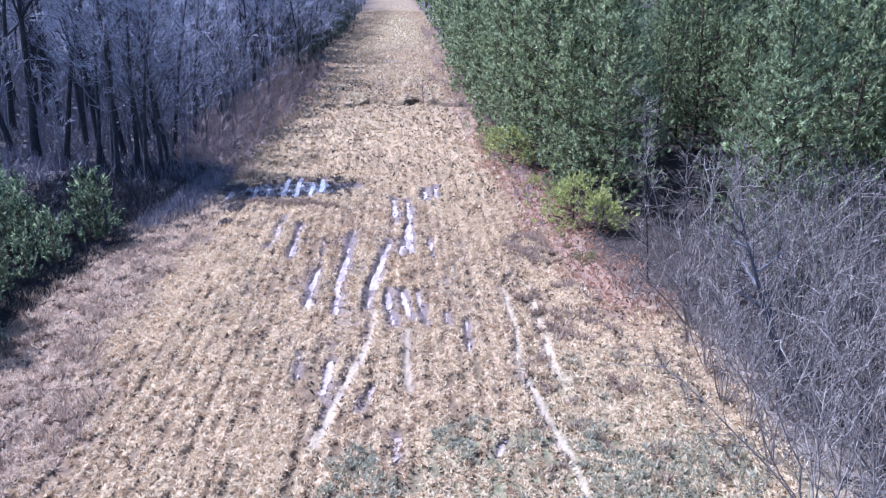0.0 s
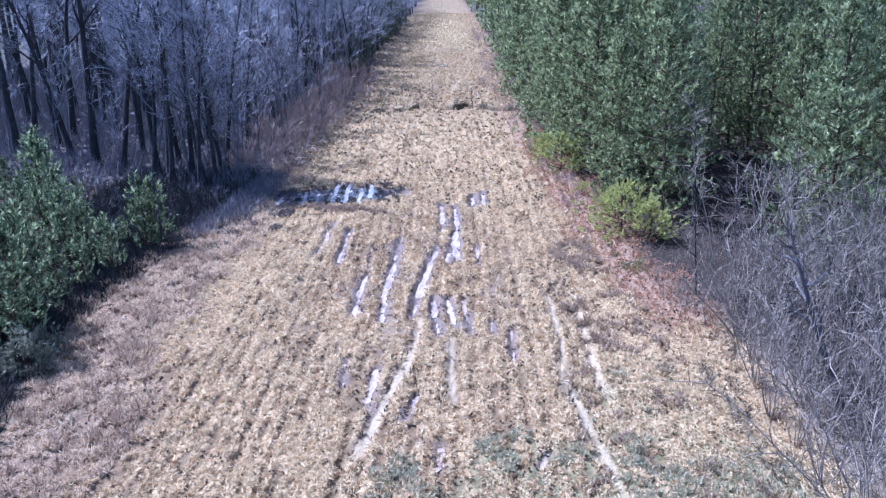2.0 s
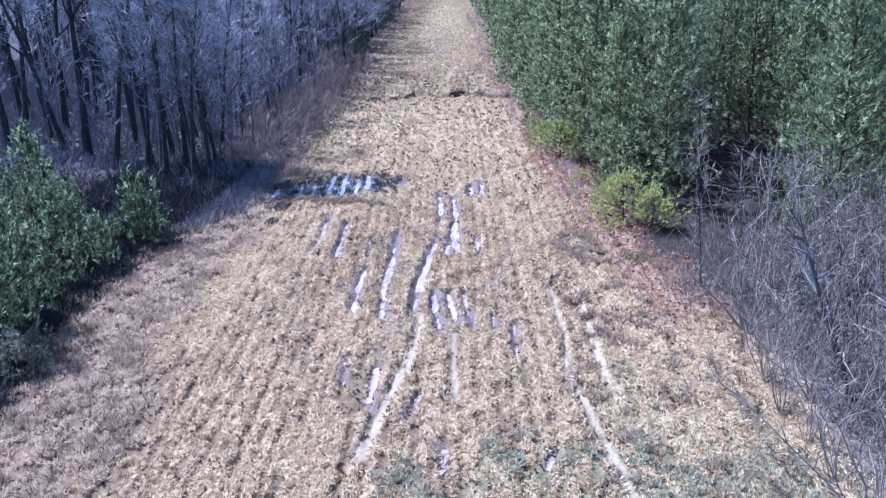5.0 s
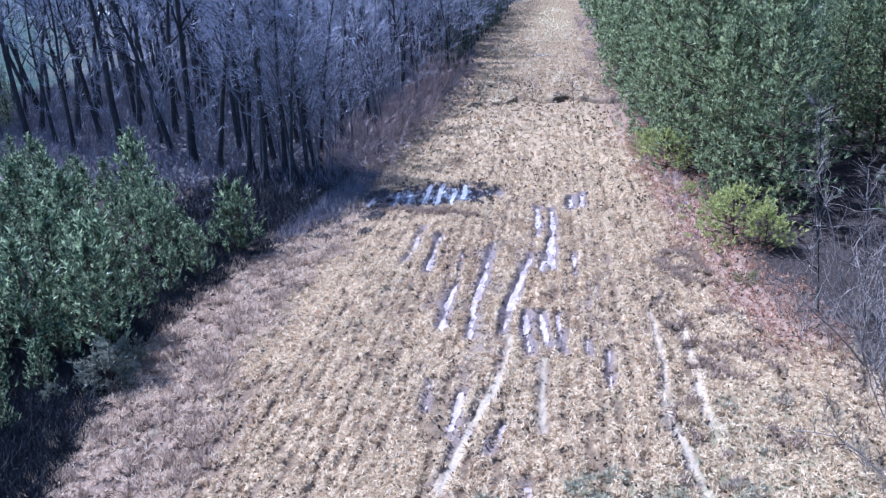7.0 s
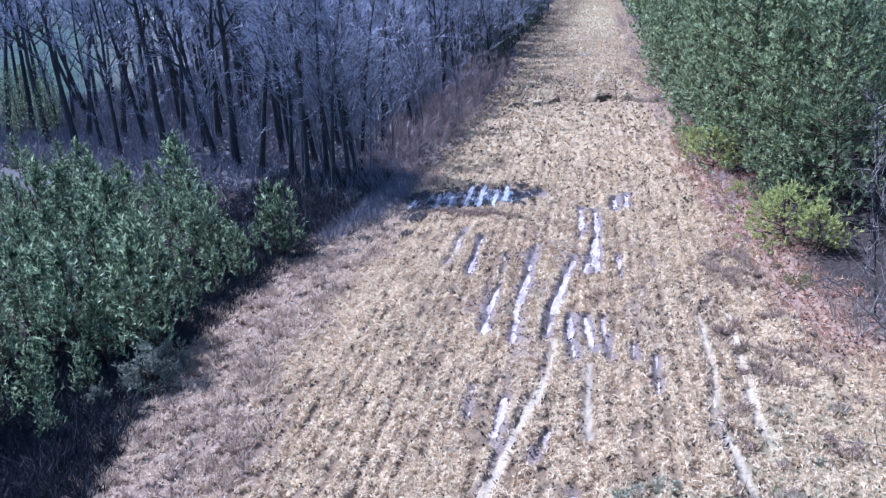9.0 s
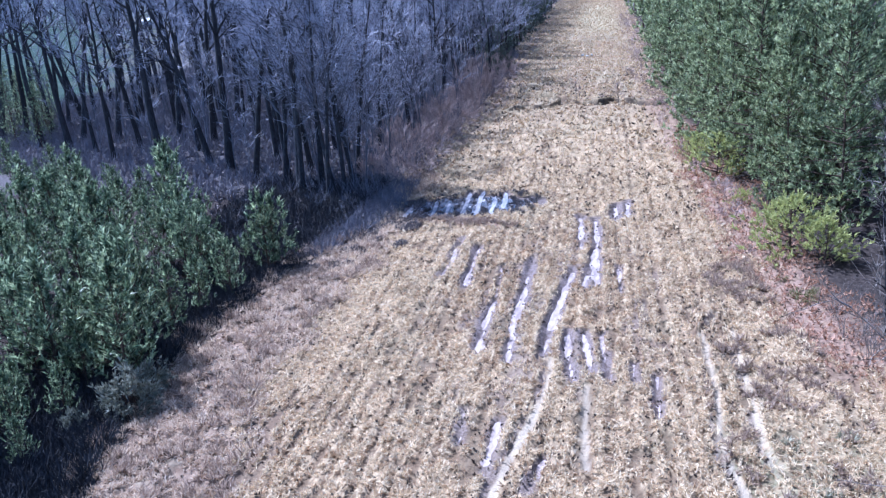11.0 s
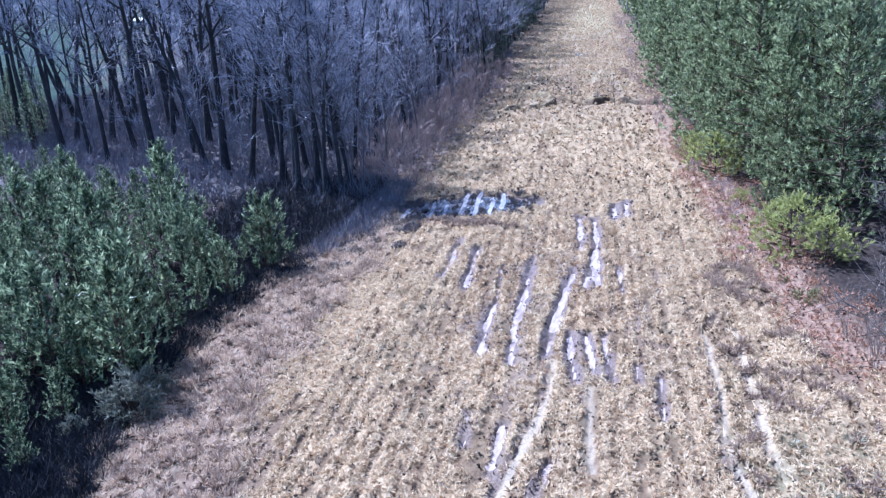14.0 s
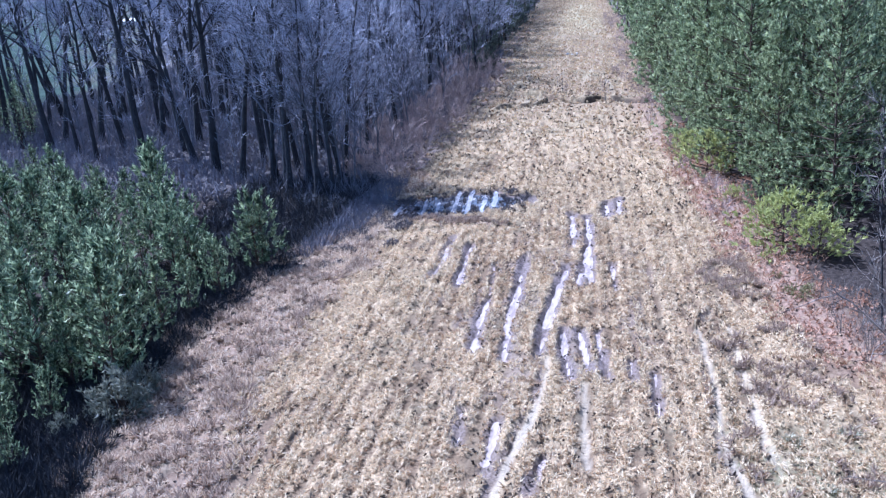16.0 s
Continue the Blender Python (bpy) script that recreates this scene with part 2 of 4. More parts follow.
class Shape:
    """Collects points and faces of three or four corners."""

    def __init__(self):
        self.v, self.f, self.n = [], {3: [], 4: []}, 0

    def put(self, v, f):
        v, f = np.asarray(v, float), np.asarray(f, int)
        self.v.append(v)
        self.f[f.shape[1]].append(f + self.n)
        self.n += len(v)

    def tube(self, pts, radii, sides):
        """A tapered limb along pts; it ends in a point if the last radius is 0."""
        pts, radii = np.asarray(pts, float), np.asarray(radii, float)
        k = len(pts)
        d = np.gradient(pts, axis=0)
        d /= np.linalg.norm(d, axis=1)[:, None] + 1e-9
        ref = np.array([0.0, 0, 1]) if abs(d[0, 2]) < 0.8 else np.array([1.0, 0, 0])
        a = np.cross(d, ref)
        a /= np.linalg.norm(a, axis=1)[:, None] + 1e-9
        b = np.cross(d, a)
        ang = np.arange(sides) * 2 * math.pi / sides
        ring = np.cos(ang)[None, :, None] * a[:, None] + np.sin(ang)[None, :, None] * b[:, None]
        v = (pts[:, None] + ring * radii[:, None, None]).reshape(-1, 3)
        i = np.arange(sides)
        j = (i + 1) % sides
        base, n = self.n, k if radii[-1] > 0 else k - 1
        quads = [np.stack([s * sides + i, s * sides + j, (s + 1) * sides + j, (s + 1) * sides + i], 1) for s in range(n - 1)]
        if radii[-1] > 0:
            self.put(v, np.concatenate(quads))
        else:
            v = np.concatenate([v[: n * sides], pts[-1:]])
            tip = np.stack([(n - 1) * sides + i, (n - 1) * sides + j, np.full(sides, n * sides)], 1)
            self.put(v, tip)
            if quads:
                self.f[4].append(np.concatenate(quads) + base)

    def mesh(self, name, material, smooth=False):
        me = bpy.data.meshes.new(name)
        v = np.concatenate(self.v)
        t = [np.concatenate(x) if x else np.zeros((0, k), int) for k, x in self.f.items()]
        loops = np.concatenate([x.ravel() for x in t])
        sizes = np.concatenate([np.full(len(x), x.shape[1]) for x in t])
        me.vertices.add(len(v))
        me.vertices.foreach_set("co", v.astype(np.float32).ravel())
        me.loops.add(len(loops))
        me.loops.foreach_set("vertex_index", loops.astype(np.int32))
        me.polygons.add(len(sizes))
        me.polygons.foreach_set("loop_start", (np.cumsum(sizes) - sizes).astype(np.int32))
        me.polygons.foreach_set("use_smooth", np.full(len(sizes), smooth))
        me.update(calc_edges=True)
        me.materials.append(material)
        return me


def part(name, shape, material, parent, label="", smooth=False):
    ob = new(name, shape.mesh(name, material, smooth))
    ob.parent = parent
    return tagged(ob, label)


def unit(v):
    return v / (np.linalg.norm(v) + 1e-9)


def scatter(shape, at, way, length, width, spread, count):
    """Tufts of thin pointed blades: count blades from each point of at, round its way."""
    k = len(at)
    d = np.repeat(way, count, 0) + rng.normal(0, spread, (k * count, 3))
    d /= np.linalg.norm(d, axis=1)[:, None] + 1e-9
    s = np.cross(d, rng.normal(0, 1, d.shape))
    s /= np.linalg.norm(s, axis=1)[:, None] + 1e-9
    p = np.repeat(at, count, 0)
    ln = (length * rng.uniform(0.65, 1.2, k * count))[:, None]
    w = width * rng.uniform(0.7, 1.3, k * count)[:, None] * 0.5
    v = np.stack([p + s * w, p + d * ln, p - s * w], 1).reshape(-1, 3)
    shape.put(v, np.arange(len(v)).reshape(-1, 3))


def brushes(shape, at, way, shoot, needle, width, count):
    """Bottle-brush shoots: needles all along a short shoot, leaning towards its tip."""
    k = len(at)
    w = np.repeat(way / (np.linalg.norm(way, axis=1)[:, None] + 1e-9), count, 0)
    p = np.repeat(at, count, 0) + w * (rng.uniform(0, 1, k * count) * np.repeat(rng.uniform(0.7, 1.2, k), count) * shoot)[:, None]
    out = np.cross(w, rng.normal(0, 1, w.shape))
    out /= np.linalg.norm(out, axis=1)[:, None] + 1e-9
    d = w * 0.75 + out * 0.65 + rng.normal(0, 0.12, w.shape)
    s = np.cross(d, rng.normal(0, 1, d.shape))
    s /= np.linalg.norm(s, axis=1)[:, None] + 1e-9
    ln, h = (needle * rng.uniform(0.75, 1.2, k * count))[:, None], width * 0.5
    v = np.stack([p + s * h, p + d * ln, p - s * h], 1).reshape(-1, 3)
    shape.put(v, np.arange(len(v)).reshape(-1, 3))


def wander(p, d, length, steps, wobble, lift=0.0):
    """A crooked line of steps from p along d."""
    pts, d = [np.array(p, float)], np.array(d, float)
    for _ in range(steps):
        d = unit(d + rng.normal(0, wobble, 3) + np.array([0, 0, lift]))
        pts.append(pts[-1] + d * length / steps)
    return np.array(pts)


def side_way(d, tilt):
    """A direction at the angle tilt from d, anywhere round it."""
    d = unit(d)
    s = unit(np.cross(d, rng.normal(0, 1, 3)))
    return unit(d * math.cos(tilt) + s * math.sin(tilt))


def along(pts, u):
    x = u * (len(pts) - 1)
    i = min(int(x), len(pts) - 2)
    return pts[i] + (pts[i + 1] - pts[i]) * (x - i), unit(pts[i + 1] - pts[i])


# ---- kinds of plants ----
def hardwood(height, limbs, subs, twigs, radius, low=0.35, reach=0.30, twig=TWIG_GREY, name="bare_tree", split=False, bark_of=BARK_GREY, lean=0.04, fat=0.020, limb_of=None):
    """A leafless forest tree: trunk, ascending limbs, a haze of twigs."""
    tree = new(name)
    trunk, haze = Shape(), Shape()
    line = wander((0, 0, -0.2), (rng.normal(0, lean), rng.normal(0, lean), 1), height, 9, 0.045, 0.02)
    rad = radius * (1 - np.linspace(0, 1, 10) ** 1.1 * 0.9)
    rad[0] *= 1.35
    trunk.tube(line, rad, 7)
    for k in range(limbs):
        branch = Shape() if split else trunk
        fine = Shape() if split else haze
        u = low + (0.97 - low) * (k + rng.uniform(0.1, 0.9)) / limbs
        p, d = along(line, u)
        ln = height * reach * (1.15 - 0.75 * (u - low) / (1 - low)) * rng.uniform(0.7, 1.15)
        lm = wander(p, side_way(d, rng.uniform(0.55, 1.1)), ln, 5, 0.16, 0.10)
        r0 = radius * 0.42 * (1.15 - u) + 0.02
        branch.tube(lm, np.linspace(r0, 0.018, 6), 5)
        for _ in range(subs):
            q, e = along(lm, rng.uniform(0.25, 1.0))
            sb = wander(q, side_way(e, rng.uniform(0.4, 0.9)), ln * rng.uniform(0.3, 0.5), 3, 0.2, 0.08)
            branch.tube(sb, np.linspace(max(0.018, r0 * 0.4), 0.011, 4), 3)
            for _ in range(twigs):
                o, g = along(sb, rng.uniform(0.15, 1.0))
                tw = wander(o, side_way(g, rng.uniform(0.3, 0.9)), rng.uniform(0.5, 1.4), 1, 0.2, 0.05)
                fine.tube(tw, [fat, 0.0], 3)
        if split:
            limb = part("limb", branch, limb_of or bark_of, tree)
            tagged(part("twig_spray", fine, twig, limb, "fine grey twigs"), kind="stuff")
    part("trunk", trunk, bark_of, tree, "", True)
    if not split:
        tagged(part("crown", haze, twig, tree), kind="stuff")
    return tree


def pine(height, base, radius, whorl, needles, tufts, blade=(0.30, 0.045), per=6, trunk_r=0.13, up=0.35, name="pine_tree", full=1.0, splay=0.55, rise=0.55, slope=0.55, shoot=0.0, inner=0, hollow=0.0):
    """A pine with whorls of branches that carry tufts of needles."""
    tree = new(name)
    trunk, green = Shape(), Shape()
    line = wander((0, 0, -0.1), (rng.normal(0, 0.015), rng.normal(0, 0.015), 1), height, 8, 0.012, 0.02)
    trunk.tube(line, np.linspace(trunk_r, 0.02, 9), 6)
    at, way = [], []
    z = base
    while z < height - 0.25:
        u = (z - base) / (height - base)
        ln = radius * (1 - u ** full) ** 0.8 * (0.7 + 0.3 * min(1, u * 5)) + 0.12
        n = 5 if ln > 0.6 else 4
        a0 = rng.uniform(0, 6.28)
        for i in range(n):
            a = a0 + i * 6.283 / n + rng.normal(0, 0.25)
            lift = up + slope * u + rng.normal(0, 0.12)
            d = np.array([math.cos(a) * math.cos(lift), math.sin(a) * math.cos(lift), math.sin(lift)])
            p, _ = along(line, min(0.999, (z + rng.normal(0, whorl * 0.3)) / height))
            br = wander(p, d, ln * rng.uniform(0.75, 1.2), 3, 0.09, 0.10)
            trunk.tube(br, np.linspace(0.012 + 0.012 * ln, 0.006, 4), 3)
            if rng.uniform() < hollow:
                continue
            for _ in range(max(2, int(tufts * (0.35 + ln / max(radius, 0.1))))):
                q, e = along(br, 0.25 + 0.75 * rng.uniform(0, 1) ** 0.7)
                off = rng.normal(0, 0.16 + 0.10 * ln, 3) * np.array([1, 1, 0.6])
                at.append(q + off)
                way.append(unit(e * 0.6 + unit(off + 1e-6) * 0.5 + np.array([0, 0, rise])))
        for i in range(inner):
            q, e = along(line, min(0.999, (z + rng.uniform(-0.5, 0.5) * whorl) / height))
            a = rng.uniform(0, 6.28)
            out = np.array([math.cos(a), math.sin(a), 0.5])
            at.append(q + out * rng.uniform(0.05, 0.3))
            way.append(unit(out))
        z += whorl * rng.uniform(0.8, 1.2)
    for k in range(6):
        q, e = along(line, 1 - 0.035 * k)
        at.append(q)
        way.append(np.array([0, 0, 1.0]))
    if shoot:
        brushes(green, np.array(at), np.array(way), shoot, blade[0], blade[1], per)
    else:
        scatter(green, np.array(at), np.array(way), blade[0], blade[1], splay, per)
    part("trunk", trunk, BARK_PINE, tree, "", True)
    tagged(part("crown", green, needles, tree), kind="stuff")
    return tree


def shrub(height, stems, subs, twigs, bark_of, spread=0.35, radius=0.03, name="bare_shrub", fat=0.012, twig=None, crook=0.0):
    """A leafless bush of several stems from one root."""
    bush = new(name)
    fine = Shape()
    for _ in range(stems):
        stem = Shape()
        a = rng.uniform(0, 6.28)
        d = unit(np.array([math.cos(a) * spread, math.sin(a) * spread, 1]))
        h = height * rng.uniform(0.6, 1.05)
        ln = wander((math.cos(a) * 0.12, math.sin(a) * 0.12, -0.1), d, h, 6, 0.10 + crook * 0.3, 0.03)
        r = radius * rng.uniform(0.6, 1.3)
        stem.tube(ln, np.linspace(r, 0.008, 7), 4)
        for _ in range(subs):
            p, e = along(ln, rng.uniform(0.2, 0.97))
            sb = wander(p, side_way(e, rng.uniform(0.4, 0.9)), h * rng.uniform(0.15, 0.34), 3, 0.16 + crook, 0.06)
            stem.tube(sb, np.linspace(max(0.010, r * 0.45), 0.007, 4), 3)
            for _ in range(twigs):
                q, g = along(sb, rng.uniform(0.2, 1.0))
                if crook:
                    tw = wander(q, side_way(g, rng.uniform(0.4, 1.2)), rng.uniform(0.25, 0.75), 2, 0.35, 0.02)
                    fine.tube(tw, [fat, fat * 0.7, 0.0], 3)
                else:
                    tw = wander(q, side_way(g, rng.uniform(0.3, 0.8)), rng.uniform(0.3, 0.9), 1, 0.2, 0.05)
                    fine.tube(tw, [fat, 0.0], 3)
        part("stem", stem, bark_of, bush, "", True)
    tagged(part("crown", fine, twig or bark_of, bush), kind="stuff")
    return bush


def leafy_bush(height, radius, leaves, count, name, blade=(0.22, 0.06)):
    """A dense bush: short stems inside, leaves in uneven clumps outside."""
    bush = new(name)
    stem, green = Shape(), Shape()
    at, way = [], []
    for _ in range(count):
        a, e = rng.uniform(0, 6.28), math.asin(rng.uniform(0.05, 1))
        d = np.array([math.cos(a) * math.cos(e), math.sin(a) * math.cos(e), math.sin(e)])
        ln = rng.uniform(0.6, 1.1)
        tip = d * np.array([radius, radius, height]) * ln
        st = wander((0, 0, 0), tip + 1e-3, np.linalg.norm(tip), 3, 0.08)
        stem.tube(st, np.linspace(0.025, 0.006, 4), 3)
        c = st[-1] + rng.normal(0, 0.12, (9, 3))
        at.append(np.concatenate([c, along(st, 0.7)[0][None]]))
        way.append(np.repeat(unit(d + np.array([0, 0, 0.5]))[None], 10, 0))
    scatter(green, np.concatenate(at), np.concatenate(way), blade[0], blade[1], 0.5, 6)
    part("stem", stem, BARK_PINE, bush)
    tagged(part("crown", green, leaves, bush), kind="stuff")
    return bush


def plant(kinds, spots, label, category, group, size=(0.85, 1.15)):
    """Stand the kinds, by turns, at the spots (x, y or x, y, scale)."""
    used = set()
    for s in spots:
        k = kinds[rng.integers(len(kinds))]
        sc = s[2] if len(s) > 2 else rng.uniform(*size)
        m = pose(s[0], s[1], height_at(s[0], s[1]) - 0.03, rng.normal(0, 1.2), rng.normal(0, 1.2), rng.uniform(0, 360)) @ Matrix.Scale(sc, 4)
        if k.name in used:
            copy_thing(k, m)
        else:
            used.add(k.name)
            k.matrix_basis = m
            tagged(k, label, category, group)
    for k in kinds:
        if k.name not in used:
            for o in (*k.children_recursive, k):
                bpy.data.objects.remove(o)


# ---- the lie of the land ----
def lattice(x, y, seed):
    """Smooth value noise, 0 to 1, one cell a unit."""
    xi, yi = np.floor(x).astype(np.int64), np.floor(y).astype(np.int64)
    fx, fy = x - xi, y - yi
    fx, fy = fx * fx * (3 - 2 * fx), fy * fy * (3 - 2 * fy)

    def h(i, j):
        n = (i * 374761393 + j * 668265263 + seed * 974634777) & 0xFFFFFFFF
        n = ((n ^ (n >> 13)) * 1274126177) & 0xFFFFFFFF
        return ((n ^ (n >> 16)) & 0xFFFF) / 65535.0

    return (h(xi, yi) * (1 - fx) + h(xi + 1, yi) * fx) * (1 - fy) + (h(xi, yi + 1) * (1 - fx) + h(xi + 1, yi + 1) * fx) * fy


def away(x, y, line):
    """Distance from the polyline and how far along it (0 to 1)."""
    best, where = np.full(np.shape(x), 1e9), np.zeros(np.shape(x))
    n = len(line) - 1
    for i in range(n):
        (ax, ay), (bx, by) = line[i], line[i + 1]
        dx, dy = bx - ax, by - ay
        u = np.clip(((x - ax) * dx + (y - ay) * dy) / (dx * dx + dy * dy), 0, 1)
        d = np.hypot(x - ax - u * dx, y - ay - u * dy)
        where = np.where(d < best, (i + u) / n, where)
        best = np.minimum(best, d)
    return best, where


def step(v, lo, hi):
    t = np.clip((v - lo) / (hi - lo), 0, 1)
    return t * t * (3 - 2 * t)


# wheel ruts that hold water: line, half width, how full
POOLS = [
    ([(-10.15, 40.3), (-10.45, 46.1)], 0.14, 0.35),
    ([(-8.8, 39.8), (-9.1, 42.6), (-9.35, 45.1)], 0.16, 0.9),
    ([(-6.7, 33.3), (-7.05, 36.2), (-7.1, 38.4)], 0.17, 0.9),
    ([(-7.1, 38.6), (-7.55, 42.2)], 0.14, 0.3),
    ([(-5.42, 32.5), (-5.85, 35.6), (-5.98, 39.2), (-6.27, 43.2)], 0.19, 0.95),
    ([(-4.22, 33.1), (-4.37, 36.3), (-4.23, 39.7), (-4.14, 42.2)], 0.21, 1.0),
    ([(-2.87, 31.4), (-3.3, 33.4), (-3.6, 35.4)], 0.15, 1.0),
    ([(-2.35, 32.0), (-2.62, 33.8), (-2.95, 35.4)], 0.15, 1.0),
    ([(-1.6, 31.5), (-1.95, 33.2), (-2.3, 35.4)], 0.12, 0.9),
    ([(-3.43, 40.2), (-3.32, 43.3), (-3.4, 46.4), (-3.85, 49.8)], 0.20, 0.85),
    ([(-4.1, 45.0), (-4.7, 50.4)], 0.18, 0.7),
    ([(-2.95, 40.4), (-3.1, 43.6)], 0.16, 0.8),
    ([(-2.7, 49.8), (-3.0, 52.6)], 0.22, 0.9),
    ([(-2.2, 50.3), (-2.3, 53.2)], 0.20, 0.7),
    ([(-1.84, 39.8), (-2.13, 42.9)], 0.14, 0.8),
    ([(-0.78, 31.3), (-0.9, 33.0)], 0.10, 0.5),
    ([(0.07, 29.2), (-0.08, 32.2)], 0.13, 0.4),
    ([(-4.75, 25.4), (-4.8, 26.8), (-4.9, 28.4)], 0.16, 0.3),
    ([(-3.38, 24.7), (-3.1, 26.5)], 0.14, 0.3),
    ([(-2.0, 22.0), (-2.07, 23.3)], 0.17, 0.3),
    ([(0.95, 22.3), (1.35, 23.5)], 0.13, 0.15),
    ([(-5.85, 26.9), (-6.2, 28.9)], 0.12, 0.3),
    ([(-15.0, 49.9), (-15.2, 52.2)], 0.19, 0.8),
    ([(-13.35, 50.2), (-13.95, 53.7)], 0.19, 0.8),
    ([(-12.6, 50.7), (-13.0, 53.1)], 0.18, 0.8),
    ([(-11.65, 50.7), (-12.3, 55.6)], 0.21, 0.95),
    ([(-10.9, 50.7), (-11.5, 56.0)], 0.24, 1.0),
    ([(-10.0, 50.8), (-10.4, 54.4)], 0.21, 0.95),
    ([(-9.45, 51.9), (-9.95, 55.6)], 0.22, 0.9),
]
# dry pale ruts: line, half width
RUTS = [
    ([(1.96, 37.6), (1.4, 35.8), (1.66, 34.0), (1.82, 31.2), (1.9, 28.8), (1.98, 27.3)], 0.09),
    ([(1.98, 27.3), (2.4, 25.8), (2.75, 23.9), (3.05, 22.5), (3.4, 20.0)], 0.085),
    ([(2.55, 36.2), (2.7, 34.5), (2.92, 31.4), (3.0, 29.2), (3.15, 27.7), (3.55, 26.6)], 0.075),
    ([(-4.5, 22.6), (-4.25, 24.7), (-4.08, 26.5), (-3.95, 28.0), (-3.74, 29.7)], 0.15),
    ([(-3.74, 29.7), (-3.74, 31.0), (-3.88, 32.7)], 0.10),
    ([(-1.88, 26.0), (-2.2, 28.5), (-2.38, 31.0)], 0.10),
]
GULLIES = [
    ([(-24, 103), (-20.4, 99), (-17.0, 94.6), (-13.3, 90.5), (-10.3, 87.5), (-8.9, 87.2)], 0.35, 0.5),
    ([(-8.9, 87.2), (-7.2, 85.9), (-5.4, 87.0), (-3.5, 85.9), (-1.5, 85.0), (4.0, 83.0)], 0.5, 0.4),
    ([(-14.9, 83.4), (-13.2, 83.9), (-11.3, 84.6), (-10.4, 87.3)], 0.3, 0.6),
    ([(-26, 152), (-12, 148), (-2, 145)], 0.5, 0.4),
    ([(2.1, 37.9), (1.42, 35.9)], 0.1, 0.3),
    ([(2.5, 36.9), (2.3, 36.2)], 0.08, 0.25),
]
BOG = [(-14.8, 51.4), (-12.4, 52.6), (-9.6, 53.2)]
EDGE_RIGHT = [(9.2, 5), (8.4, 20), (7.8, 27), (6.9, 33.7), (5.4, 40), (4.3, 47), (2.5, 58), (0.5, 73), (-1.4, 88), (-3.8, 117), (-7.0, 155), (-12.2, 208), (-60, 690)]
# Swells out near y 20 and 50 so dark floor covers shaded grass.
EDGE_LEFT = [(-15.0, 5), (-15.7, 20.5), (-17.1, 24.5), (-18.2, 28), (-18.6, 31), (-18.2, 41), (-17.2, 46), (-15.6, 49.5), (-16.7, 56), (-18.0, 66), (-18.6, 80), (-19.0, 95), (-20.8, 112), (-24.0, 140), (-27.6, 188), (-32.4, 242), (-74, 690)]


def edge_x(edge, y):
    e = np.array(edge)
    return np.interp(y, e[:, 1], e[:, 0])


def cover(x, y, k=1.0):
    """How thick the mown straw lies: windrows along the strip, patches, clods and small gaps."""
    u = x + 0.09 * (y - 35)
    comb = 0.5 + 0.5 * np.sin(u * 12.0 / k + 5 * lattice(u / 2.5, y / 14, 49))
    return (0.30 * comb + 0.36 * lattice(u / (0.3 * k), y / (12 * k), 25) + 0.60 * lattice(x / (0.44 * k), y / (0.5 * k), 21)
            + 0.28 * lattice(x / (0.22 * k), y / (0.22 * k), 38) + 0.24 * lattice(x / (1.9 * k), y / (2.8 * k), 26))


